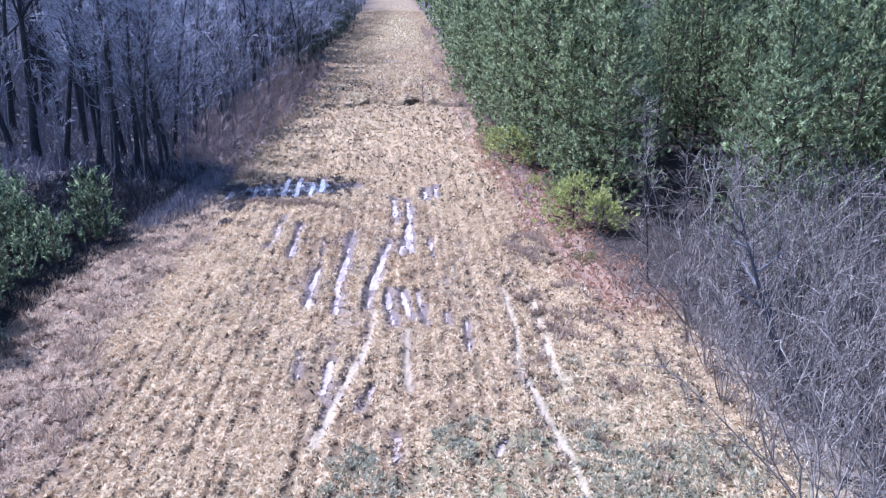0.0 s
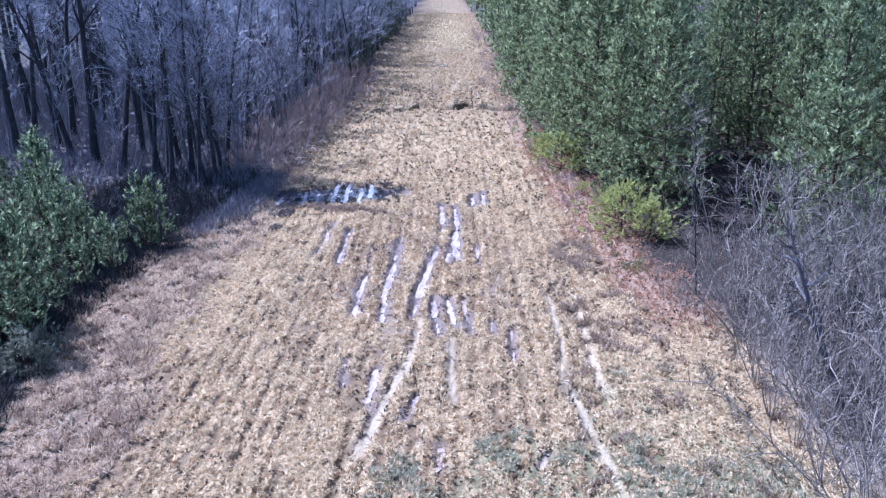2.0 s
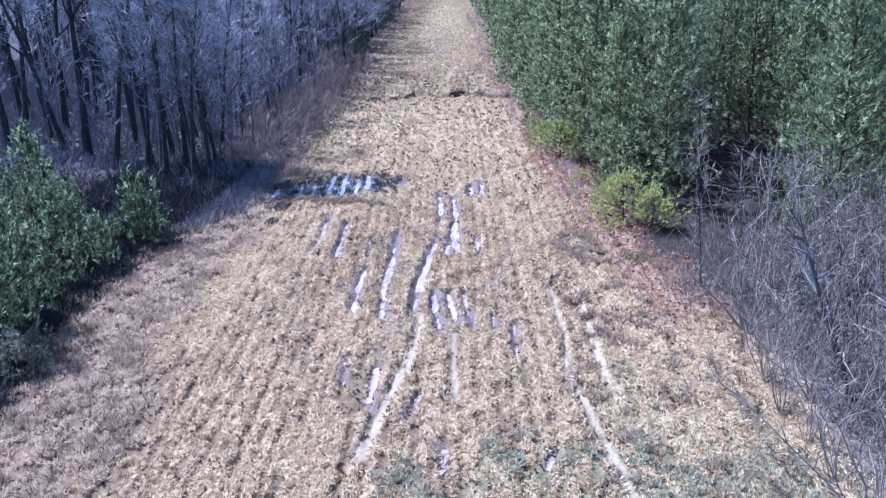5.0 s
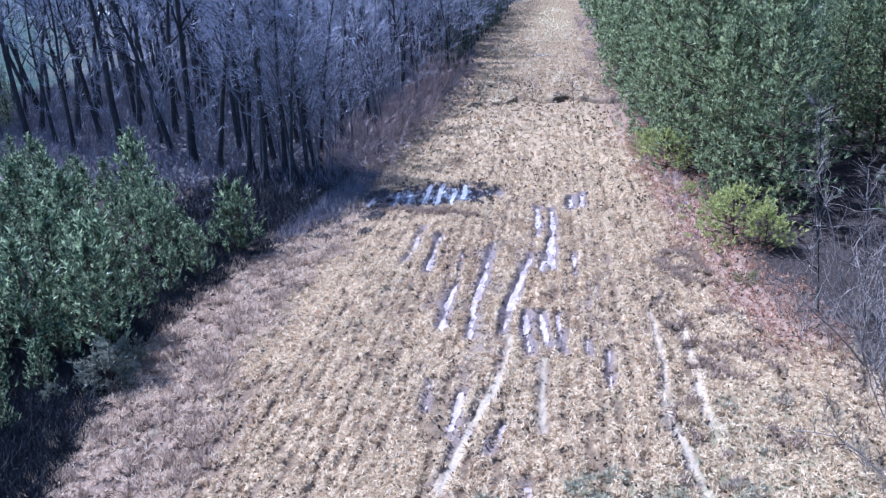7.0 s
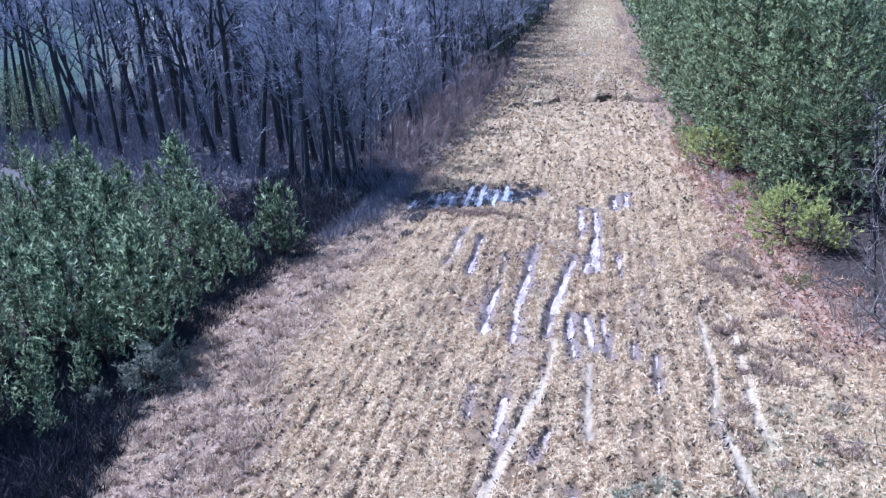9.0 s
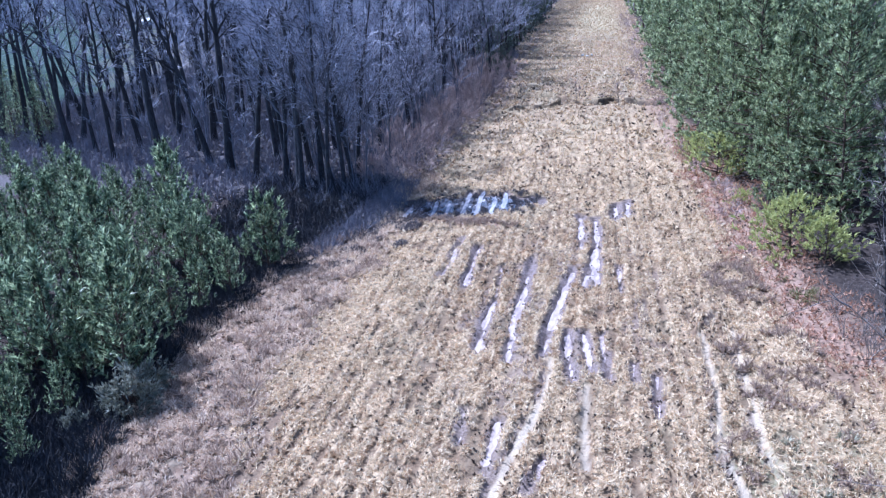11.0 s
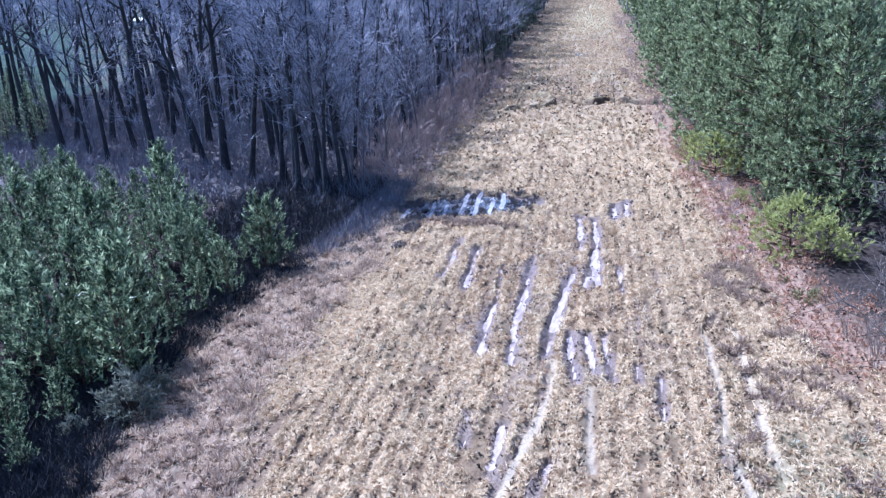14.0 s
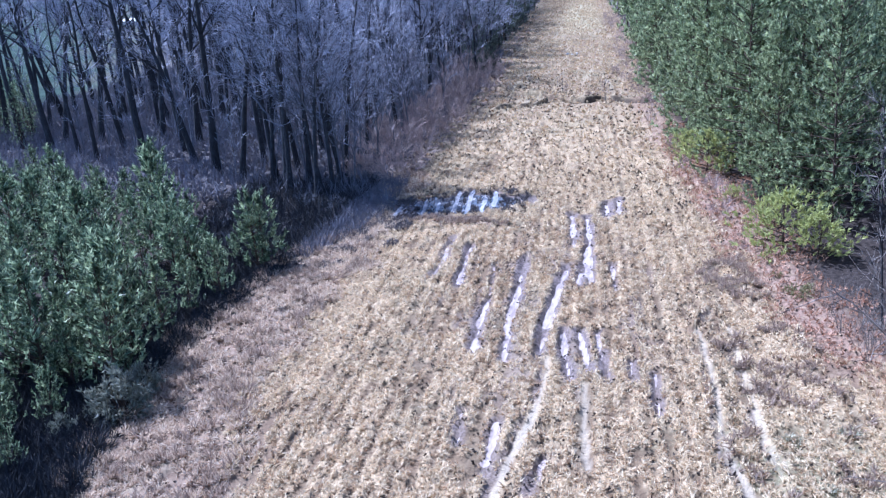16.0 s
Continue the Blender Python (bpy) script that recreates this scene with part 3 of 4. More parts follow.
def land(x, y):
    """Height and cover of the ground at arrays x, y."""
    x, y = np.asarray(x, float), np.asarray(y, float)
    u = x + 0.09 * (y - 35)
    near = 1 - step(y, 110, 240)
    z = (lattice(x / 9, y / 9, 1) - 0.5) * 0.22
    z += ((lattice(x / 1.1, y / 1.3, 2) - 0.5) * 0.09 + (lattice(x / 0.42, y / 0.45, 3) - 0.5) * 0.13) * near
    z += ((lattice(u / 0.7, y / 11, 4) - 0.5) * 0.11 + (lattice(u / 0.33, y / 6, 41) - 0.5) * 0.05) * near
    er, el = edge_x(EDGE_RIGHT, y), edge_x(EDGE_LEFT, y)
    wob = (lattice(x / 2.2, y / 2.2, 5) - 0.5) * 1.6
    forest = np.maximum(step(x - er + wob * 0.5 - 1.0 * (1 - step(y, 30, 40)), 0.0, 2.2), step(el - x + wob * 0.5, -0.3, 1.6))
    litter = step(x - er + wob, -2.6, -0.6) * (1 - step(x - er + wob, 1.2, 3)) * step(y, 29, 36) * (1 - 0.55 * step(y, 60, 100))
    rough = np.maximum(step(wob * 1.2 - (x - np.interp(y, [5, 25, 31, 45, 54], [-12.4, -12.5, -13.9, -14.7, -15.0])), -1.9, 1.9) * (1 - step(y, 46, 58)),
                       step(wob - (x - el - 2.0), -0.6, 0.8) * step(y, 50, 60))
    z += rough * ((lattice(x / 0.7, y / 0.7, 6) - 0.5) * 0.22)
    green = step(lattice(x / 3.1, y / 3.6, 7), 0.35, 0.75) * (1 - step(y, 24, 33)) * step(y, 12, 18) * step(x, -7, -1)
    green = np.maximum(green, 0.3 * step(lattice(x / 2.5, y / 4, 8), 0.62, 0.85))
    brush_floor = forest * (1 - step(y, 27, 36)) * step(x, 0, 2) * (1 - step(x - er, 1.2, 3.2))
    forest = forest - brush_floor
    meadow = step(-0.62 * y - x, 0, 12) * step(y, 84, 100)
    forest = forest * (1 - meadow)
    lit_wood_floor = forest * step(y, 52, 57) * (1 - step(x, -12, -8))
    wet, pale, track = np.zeros_like(z), np.zeros_like(z), np.zeros_like(z)
    for line, half, full in POOLS:
        d, w = away(x, y, line)
        d = d + (lattice(x / 0.5, y / 1.3, 9) - 0.42) * 0.14 + (lattice(x / 0.2, y / 0.3, 52) - 0.5) * 0.06
        z -= (1 - step(d, half * 0.35, half * 1.35)) * (0.11 + 0.05 * full)
        z += 0.05 * np.exp(-((d - half * 2.1) / 0.12) ** 2)
        wet = np.maximum(wet, (1 - step(d + (lattice(x / 0.5, y / 1.2, 34) - 0.5) * 0.3, half * 0.9, half * 2.1)) * (0.5 + 0.4 * full))
    for line, half in RUTS:
        d, w = away(x, y, line)
        d = d + (lattice(x / 0.4, y / 0.8, 10) - 0.45) * 0.10
        z -= (1 - step(d, half * 0.5, half * 1.8)) * 0.07
        z += 0.06 * np.exp(-((d - half * 2.2) / 0.12) ** 2)
        track = np.maximum(track, d < half * 1.3)
        lip = np.abs(away(x + half + 0.12, y, line)[0] + (lattice(x / 0.3, y / 0.5, 18) - 0.5) * 0.12)
        cut = (1 - step(lip, 0.05, 0.13)) * step(lattice(x / 0.6, y / 1.6, 19), 0.3, 0.5)
        z -= cut * 0.12
        # The lip's shadow is painted here with the dark mud tone.
        wet = np.maximum(wet, cut * 0.55)
        pale = np.maximum(pale, (1 - step(d, half * 0.5, half * 1.3)) * (0.55 + 0.45 * lattice(x / 0.7, y / 1.5, 14)))
    # Bare earth darkened further: shade in gullies and on near bank faces.
    shaded_earth = np.zeros_like(z)
    for line, half, deep in GULLIES:
        d, w = away(x, y, line)
        d = d + (lattice(x / 0.9, y / 0.9, 11) - 0.4) * half * 1.3
        z -= (1 - step(d, half * 0.7, half * 1.1)) * deep
        z += 0.07 * np.exp(-((d - half * 2.0) / 0.5) ** 2)
        shaded_earth = np.maximum(shaded_earth, 0.6 * (1 - step(d, half * 0.8, half * 1.15)) * step(lattice(x / 0.9, y / 5, 56), 0.25, 0.5))
    bank = np.interp(x, [-24, -20.4, -17.0, -13.3, -10.3, -8.9, -7.2, -5.4, -3.5, -1.5, 4.0], [103, 99, 94.6, 90.5, 87.5, 87.2, 85.9, 87.0, 85.9, 85.0, 83.0])
    z += 0.45 * np.maximum(step(lattice(x / 1.8, y / 9, 15), 0.25, 0.8), (0.3 + 0.7 * lattice(x / 0.7, y / 5, 61)) * step(x, -7.6, -6.6)) * step(y - bank + (lattice(x / 0.8, y / 0.8, 16) - 0.5) * 0.8, 0.15, 0.55) * (1 - step(y - bank, 2, 14))
    crack = np.interp(x, [-15.2, -14.9, -13.2, -11.3, -10.4, -10.0], [83.2, 83.4, 83.9, 84.6, 87.3, 87.4])
    lip = y - crack + (lattice(x / 0.8, y / 0.8, 51) - 0.5) * 0.6
    z += 0.34 * step(lattice(x / 0.9, y / 6, 57), 0.1, 0.6) * step(lip, 0.0, 0.3) * (1 - step(y - crack, 1.5, 6)) * step(x, -16.2, -14.6) * (1 - step(x, -10.6, -9.4))
    shaded_earth = np.maximum(shaded_earth, 0.75 * step(lip, -0.3, -0.05) * (1 - step(lip, 0.3, 0.5)) * step(x, -15.5, -14.7) * (1 - step(x, -10.4, -9.6)) * step(lattice(x / 0.7, y / 5, 55), 0.35, 0.55))
    lip = y - bank + (lattice(x / 0.8, y / 0.8, 16) - 0.5) * 0.8
    shaded_earth = np.maximum(shaded_earth, 0.7 * step(lip, -0.2, 0.1) * (1 - step(lip, 0.5, 0.75)) * step(x, -12, -10) * np.maximum(step(lattice(x / 1.8, y / 9, 15), 0.3, 0.55), step(x, -7.6, -6.6) * step(lattice(x / 0.8, y / 5, 56), 0.2, 0.45)))
    # The banks' shade goes in through the dark floor tone.
    forest = np.maximum(forest, shaded_earth)
    d, w = away(x, y, BOG)
    bog = 1 - step(d + (lattice(x / 0.8, y / 0.8, 12) - 0.5) * 1.2, 1.6, 2.5)
    z *= 1 - 0.6 * bog
    z -= bog * 0.12
    d, w = away(x, y, [(-12.6, 49.1), (-11.0, 48.7), (-9.2, 48.5)])
    ridge = 1 - step(d + (lattice(x / 0.5, y / 0.5, 17) - 0.5) * 0.5, 0.2, 0.7)
    z += ridge * 0.16
    litter = np.maximum(litter, ridge)
    wet = np.maximum(wet, bog * 0.9)
    seep = 0.38 * step(lattice(u / 0.6, y / 2.0, 13), 0.48, 0.72) * (1 - step(np.hypot((x + 4.5) / 6.5, (y - 38) / 12), 0.5, 1.0))
    wet = np.maximum(wet, seep)
    mown = (1 - forest - brush_floor) * (1 - step(y, 70, 95)) * (1 - np.clip(wet * 1.5, 0, 1))
    lay = step(cover(x, y), 0.66, 0.92) * mown
    z += (lay - 0.4 * mown) * 0.07
    return z, dict(straw_cover=lay * (1 - 0.7 * rough), forest=forest, brush_floor=brush_floor, lit_wood_floor=lit_wood_floor, meadow=meadow, litter=litter, rough_grass=rough * (1 - forest), green=green, wet=wet, pale=pale, track=track, far_pale=step(y + wob * 9, 140, 172) * (1 - step(y, 215, 260)) * step(x - el, 5, 9) * (1 - step(x - er, -4, -1)), stubble=(1 - step(y, 62, 95)) * (1 - forest - brush_floor))


def height_at(x, y):
    return float(land(np.array([x]), np.array([y]))[0][0])


def spaced(lo, hi, first, growth):
    out, d = [lo], first
    while out[-1] < hi:
        out.append(out[-1] + d)
        d *= growth
    return out


def ground_sheet():
    right, left = spaced(8.0, 3000, 0.7, 1.22), spaced(20.0, 3000, 0.7, 1.22)
    xs = np.concatenate([-np.array(left[::-1]), np.arange(-19.6, -16, 0.25), np.arange(-16, 4.4, 0.12), np.arange(4.5, 8, 0.25), np.array(right)])
    ys = np.concatenate([-np.array(spaced(0, 600, 2, 1.4))[:0:-1], np.arange(0, 16, 1.0), np.arange(16, 57, 0.24), np.arange(57, 80, 0.4),
                         np.arange(80, 92, 0.2), np.arange(92, 130, 0.6), np.array(spaced(130, 4000, 1.2, 1.06))])
    gx, gy = np.meshgrid(xs, ys)
    z, cover = land(gx, gy)
    s = Shape()
    nx, ny = len(xs), len(ys)
    i = (np.arange(ny - 1)[:, None] * nx + np.arange(nx - 1)[None]).ravel()
    s.put(np.stack([gx, gy, z], -1).reshape(-1, 3), np.stack([i, i + 1, i + nx + 1, i + nx], 1))
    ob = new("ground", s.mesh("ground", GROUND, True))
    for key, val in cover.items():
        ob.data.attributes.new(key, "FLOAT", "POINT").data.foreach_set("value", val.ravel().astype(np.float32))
    return tagged(ob, "mown straw-coloured field strip with muddy ruts and woodland floor", "ground", "", "structure")


ground_sheet()


def ribbon(line, half, z, ends=4):
    """A flat strip of water along a rut; its banks cut the outline."""
    s = Shape()
    pts = np.array(line)
    t = np.linspace(0, len(pts) - 1, 8 * (len(pts) - 1) + 1)
    c = np.stack([np.interp(t, np.arange(len(pts)), pts[:, k]) for k in (0, 1)], 1)
    d = np.gradient(c, axis=0)
    d /= np.linalg.norm(d, axis=1)[:, None]
    n = np.stack([-d[:, 1], d[:, 0]], 1)
    w = half * 1.5 * (np.clip(np.minimum(t, t[-1] - t) * ends + 0.15, 0, 1) * (0.75 + 0.45 * lattice(c[:, 0] * 3, c[:, 1] * 1.5, 59)))[:, None]
    c = c + n * ((lattice(c[:, 0] * 2, c[:, 1] * 2.2, 60) - 0.5) * half * 1.2)[:, None]
    zz = np.full((len(c), 1), z)
    v = np.concatenate([np.hstack([c + n * w, zz]), np.hstack([c - n * w, zz])])
    k = len(c)
    i = np.arange(k - 1)
    s.put(v, np.stack([i + k, i + k + 1, i + 1, i], 1))
    return s


BOG_LEVEL = (lattice(np.array([-12.1 / 9]), np.array([52.6 / 9]), 1)[0] - 0.5) * 0.22 * 0.4 - 0.06
for line, half, full in POOLS:
    pts = np.array(line)
    bed = land(np.interp(np.linspace(0, len(pts) - 1, 30), np.arange(len(pts)), pts[:, 0]), np.interp(np.linspace(0, len(pts) - 1, 30), np.arange(len(pts)), pts[:, 1]))[0]
    level = float(np.percentile(bed, 45)) + 0.015 + 0.045 * full
    if pts[:, 0].max() < -9 and pts[:, 1].min() > 49:
        level = max(level, BOG_LEVEL + 0.02)
    boggy = pts[:, 0].max() < -9 and pts[:, 1].min() > 49
    pool = new("rut_puddle", ribbon(line, half * (0.42 if boggy else 1.2), level, 9 if boggy else 4).mesh("rut_puddle", MILKY_SKY_WATER if boggy else WATER))
    tagged(pool, "shallow muddy water standing in a wheel rut", "puddle", "puddles in the wheel ruts", "structure")


def wet_hollow():
    s = Shape()
    n = 40
    a = np.arange(n) * 2 * math.pi / n
    r = 1 + 0.12 * np.sin(3 * a + 1) + 0.07 * np.sin(7 * a)
    rim = np.stack([-12.1 + 3.7 * r * np.cos(a), 52.6 + 2.3 * r * np.sin(a) + 0.25 * r * np.cos(a), np.zeros(n)], 1)
    v = np.concatenate([rim, [[-12.1, 52.6, 0]]])
    v[:, 2] = BOG_LEVEL
    # Small pale patches painted in as glints between the tussocks.
    glints = Shape()
    for _ in range(70):
        x, y = rng.uniform(-15.2, -9.0), rng.uniform(50.3, 55.2)
        if away(np.array([x]), np.array([y]), BOG)[0][0] > 1.7 - 0.9 * (x < -12.5):
            continue
        a, b, c = rng.uniform(0.05, 0.11), rng.uniform(0.15, 0.5), rng.normal(-0.15, 0.12)
        glints.put([(x - a, y - b * 0.3, BOG_LEVEL + 0.012), (x + c * b * 0.4, y - b, BOG_LEVEL + 0.012), (x + a, y + b * 0.2, BOG_LEVEL + 0.012), (x + c * b, y + b, BOG_LEVEL + 0.012)], [(0, 1, 2, 3)])
    tagged(new("bog_glints", glints.mesh("bog_glints", MILKY_SKY_WATER)), "milky shallow water between soaked tussocks, pale to stand for glints", "puddle", "", "structure")
    i = np.arange(n)
    s.put(v, np.stack([i, (i + 1) % n, np.full(n, n)], 1))
    ob = new("bog_water", s.mesh("bog_water", DARK_WATER))
    tagged(ob, "thin sheet of water among wet tussocks beside the woods", "puddle", "", "structure")


wet_hollow()


def spread(n, x0, x1, y0, y1):
    return rng.uniform(x0, x1, n), rng.uniform(y0, y1, n)


def tufts(name, label, material, x, y, length, width, lean, count, splay=0.55, lie=1.0):
    z, _ = land(x, y)
    s = Shape()
    way = np.stack([rng.normal(0, lean, len(x)), rng.normal(0, lean * lie, len(x)), np.ones(len(x))], 1)
    way /= np.linalg.norm(way, axis=1)[:, None]
    scatter(s, np.stack([x, y, z + 0.05], 1), way, length, width, splay, count)
    ob = new(name, s.mesh(name, material))
    return tagged(ob, label, "grass", "", "stuff")


def grasses():
    x, y = spread(125000, -18, 9, 0, 1)
    y = 17 + 59 * y ** 1.3
    _, c = land(x, y)
    thick = cover(x, y) + 0.06 * step(y, 38, 60)
    keep = (c["wet"] < 0.2 + 0.62 * lattice(x / 0.25, y / 0.32, 30)) & (c["track"] < 0.5) & (c["litter"] < 0.6 + 0.4 * lattice(x / 0.6, y / 0.8, 28)) & (c["forest"] + c["brush_floor"] < 0.5) & (c["rough_grass"] < 0.35 + 0.5 * lattice(x / 0.7, y / 0.7, 39))
    keep &= thick > 0.72
    keep &= rng.uniform(0, 1, len(x)) > 0.9 * step(y, 40, 74)
    muddy = 0.16 * (1 - step(np.hypot((x + 5) / 5.5, (y - 40) / 11), 0.5, 1.0))
    pick = thick - muddy > rng.uniform(0.70, 0.98, len(x))
    for name, label, material, m in (("straw_stubble", "short pale mown straw over the field strip", STRAW, keep & pick), ("brown_stubble", "browner trampled stubble between the wheel lines", BROWN_STRAW, keep & ~pick)):
        tufts(name, label, material, x[m], y[m], 0.21, 0.03, 2.4, 5, 0.35, 2.0)
    x, y = spread(40000, -36, 5, 40, 260)
    _, c = land(x, y)
    thick = cover(x, y, 2.0)
    keep = (c["wet"] < 0.5) & (c["forest"] < 0.5) & (thick > rng.uniform(0.58, 0.68, len(x))) & (rng.uniform(0, 1, len(x)) < step(y, 40, 74))
    brown = thick < rng.uniform(0.68, 0.9, len(x))
    tufts("far_straw_stubble", "pale mown straw farther along the strip", STRAW, x[keep & ~brown], y[keep & ~brown], 0.32, 0.1, 1.6, 5, 0.45)
    tufts("far_brown_stubble", "browner stubble farther along the strip", BROWN_STRAW, x[keep & brown], y[keep & brown], 0.32, 0.1, 1.6, 5, 0.45)
    k = rng.integers(-34, 18, 30000)
    y = 17 + 43 * rng.uniform(0, 1, 30000) ** 1.2
    u = k * 0.53 + 0.25 * np.sin(k * 7.3) + 0.12 * (lattice(k * 1.7, y / 5, 53) - 0.5) + rng.normal(0, 0.045, 30000)
    x = u - 0.09 * (y - 35)
    _, c = land(x, y)
    m = (lattice(k * 3.1, y / 4.5, 54) > 0.5) & (c["wet"] < 0.4) & (c["track"] < 0.5) & (c["litter"] < 0.5) & (c["forest"] + c["brush_floor"] < 0.4) & (c["rough_grass"] < 0.6)
    tufts("straw_windrows", "pale lines of straw left by the mower", STRAW, x[m], y[m], 0.24, 0.035, 1.3, 4, 0.25, 4.0)
    # Specks of shadow in the stubble, drawn as tiny dark tufts.
    x, y = spread(52000, -18, 8, 16, 60)
    _, c = land(x, y)
    keep = (cover(x, y) < 0.95) & (lattice(x / 0.13, y / 0.13, 50) > 0.72) & (c["track"] < 0.5) & (c["forest"] + c["brush_floor"] < 0.5)
    tufts("dark_stalks", "tiny dark tufts standing in for shadows between clods in the stubble", SHADOW_SPECK, x[keep], y[keep], 0.085, 0.06, 0.8, 5, 0.7)
    # Larger tufts carry the same shadow specks farther off.
    x, y = spread(14000, -19, 5, 50, 105)
    _, c = land(x, y)
    keep = (lattice(x / 0.35, y / 0.6, 63) > 0.74) & (c["forest"] + c["litter"] < 0.5)
    tufts("far_dark_stalks", "small dark tufts standing in for shadow specks farther along the strip", SHADOW_SPECK, x[keep], y[keep], 0.15, 0.10, 0.8, 5, 0.7)
    x, y = spread(12000, -4, 8.5, 15, 29)
    keep = (lattice(x / 0.55, y / 0.6, 44) * 0.7 + lattice(x / 2.4, y / 2.2, 45) * 0.6 > 0.93 - 0.22 * step(x, 0.5, 4) + 0.2 * step(y, 23, 29)) & (land(x, y)[1]["track"] < 0.5)
    tufts("low_weeds", "low grey-green weeds growing through the straw", GREY_WEED, x[keep], y[keep], 0.2, 0.05, 0.9, 7)
    x, y = spread(9000, 1.5, 9, 21, 44)
    off = edge_x(EDGE_RIGHT, y) - x
    keep = (off > 1.1) & (off < 6.0) & (0.7 * lattice(x / 0.7, y / 0.8, 46) + 0.3 * lattice(x / 0.25, y / 0.25, 58) > 0.54 + 0.035 * off)
    tufts("edge_tussocks", "grey-brown dead tussocks near the brush", TUSSOCK, x[keep], y[keep], 0.3, 0.045, 0.9, 9)
    x, y = spread(7000, -14, 8, -18, 17)
    tufts("near_straw_stubble", "pale mown straw on the strip under the start", STRAW, x, y, 0.3, 0.09, 1.6, 5, 0.45)
    x, y = spread(48000, -21, -8, 15, 60)
    _, c = land(x, y)
    keep = (c["rough_grass"] > 0.3) & (0.75 * lattice(x / 0.5, y / 0.5, 23) + 0.4 * lattice(x / 0.22, y / 0.25, 47) > 0.42)
    tufts("rough_grass", "dull pinkish-brown dead grass in rough tussocks", ROUGH, x[keep], y[keep], 0.24, 0.038, 1.2, 7)
    x, y = spread(13000, -21, -8, 15, 60)
    _, c = land(x, y)
    keep = (c["rough_grass"] > 0.4) & (0.75 * lattice(x / 0.6, y / 0.6, 27) + 0.25 * lattice(x / 2.2, y / 2.0, 64) > 0.55)
    tufts("tall_tussocks", "tall brownish dead tussocks in the rough grass", TUSSOCK, x[keep], y[keep], 0.42, 0.05, 0.8, 10)
    x, y = spread(9000, 0, 10, 28, 75)
    _, c = land(x, y)
    keep = c["litter"] > 0.4
    tufts("needle_litter", "russet dead needles and grass under the pine edge", LITTER, x[keep], y[keep], 0.22, 0.04, 0.9, 5)
    x, y = spread(6000, -16, -7.5, 49, 57)
    d, _ = away(x, y, BOG)
    keep = (d < 2.4) & (lattice(x / 0.3, y / 0.45, 24) > 0.6)
    for line, half, full in POOLS[-7:]:
        keep &= away(x, y, line)[0] > 0.24
    tufts("wet_tussocks", "dark soaked tussocks standing in shallow water", DEAD_LEAF, x[keep], y[keep], 0.2, 0.06, 0.7, 6)
    x, y = spread(9000, -19.5, -10.5, 41, 50.5)
    off = x - edge_x(EDGE_LEFT, y)
    keep = (off > -1.5) & (lattice(x / 0.8, y / 0.7, 62) > 0.38 + 0.13 * off) & (off < 4.5)
    tufts("leaf_drift", "dark brown dead leaves and stalks drifted before the wood", DEAD_LEAF, x[keep], y[keep], 0.24, 0.07, 1.0, 5)
    # Darker band of short tufts along the bank.
    x, y = spread(2600, -15, -8, 47.6, 49.8)
    keep = np.abs(y - np.interp(x, [-15, -12.6, -11, -8], [49.6, 49.1, 48.7, 48.4])) < 0.9 * lattice(x / 0.9, y / 3, 48) - 0.15
    tufts("dark_sedge", "dark brown tufts on the bank before the bog", TUSSOCK, x[keep], y[keep], 0.2, 0.05, 0.7, 5)


grasses()


# ---- woods ----
def thinned(x0, x1, y0, y1, gap, tries, keep):
    """Spots at least gap apart for which keep(x, y) holds."""
    out = []
    for _ in range(tries):
        x, y = rng.uniform(x0, x1), rng.uniform(y0, y1)
        if keep(x, y) and all((x - a) ** 2 + (y - b) ** 2 > gap * gap for a, b in out):
            out.append((x, y))
    return out


def wood_front(x):
    """The near side of the hardwood, which recedes away from the strip."""
    return 54.5 + 0.42 * max(0.0, -21.0 - x)


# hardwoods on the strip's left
big = [hardwood(h, n, 5, 8, rad, low, twig=TWIG_HAZED, split=True, limb_of=BARK_LIMB) for h, n, rad, low in ((15.5, 14, 0.20, 0.20), (16, 13, 0.18, 0.30), (14.5, 13, 0.16, 0.25), (16, 12, 0.21, 0.35))]
lean_kinds = [hardwood(h, n, 5, 8, rad, low, reach, twig=TWIG_MID, fat=0.024) for h, n, rad, low, reach in ((18, 9, 0.27, 0.42, 0.22), (17, 9, 0.22, 0.36, 0.22), (16, 10, 0.18, 0.3, 0.24), (18, 9, 0.29, 0.45, 0.2))]
thin_kinds = [hardwood(11, 9, 3, 3, 0.07, 0.25, 0.2, name="bare_sapling", bark_of=BARK_LIMB), hardwood(9, 9, 3, 3, 0.055, 0.2, 0.22, name="bare_sapling", bark_of=BARK_LIMB), hardwood(12, 9, 3, 3, 0.08, 0.3, 0.2, name="bare_sapling", bark_of=BARK_LIMB)]
front = [(-20.6, 55.0, 1.0), (-21.7, 55.8, 0.9), (-22.8, 56.3, 0.95), (-21.3, 53.9, 0.85), (-23.9, 55.4, 1.0), (-20.9, 57.4, 0.9), (-25.8, 57.0, 0.95)]
edge_row = thinned(-34, -19, 54, 135, 3.9, 900, lambda x, y: y > wood_front(x) and edge_x(EDGE_LEFT, y) - 11 < x < edge_x(EDGE_LEFT, y) - (3.3 if y < 100 else 0.8))
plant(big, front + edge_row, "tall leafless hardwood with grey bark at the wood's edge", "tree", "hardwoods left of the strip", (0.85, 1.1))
inner = thinned(-72, -24, 55, 130, 3.7, 2600, lambda x, y: y > wood_front(x) and x < edge_x(EDGE_LEFT, y) - 4)
plant(lean_kinds, inner[:160], "slender leafless hardwood with dark grey trunk in the wood", "tree", "hardwoods left of the strip", (0.85, 1.12))
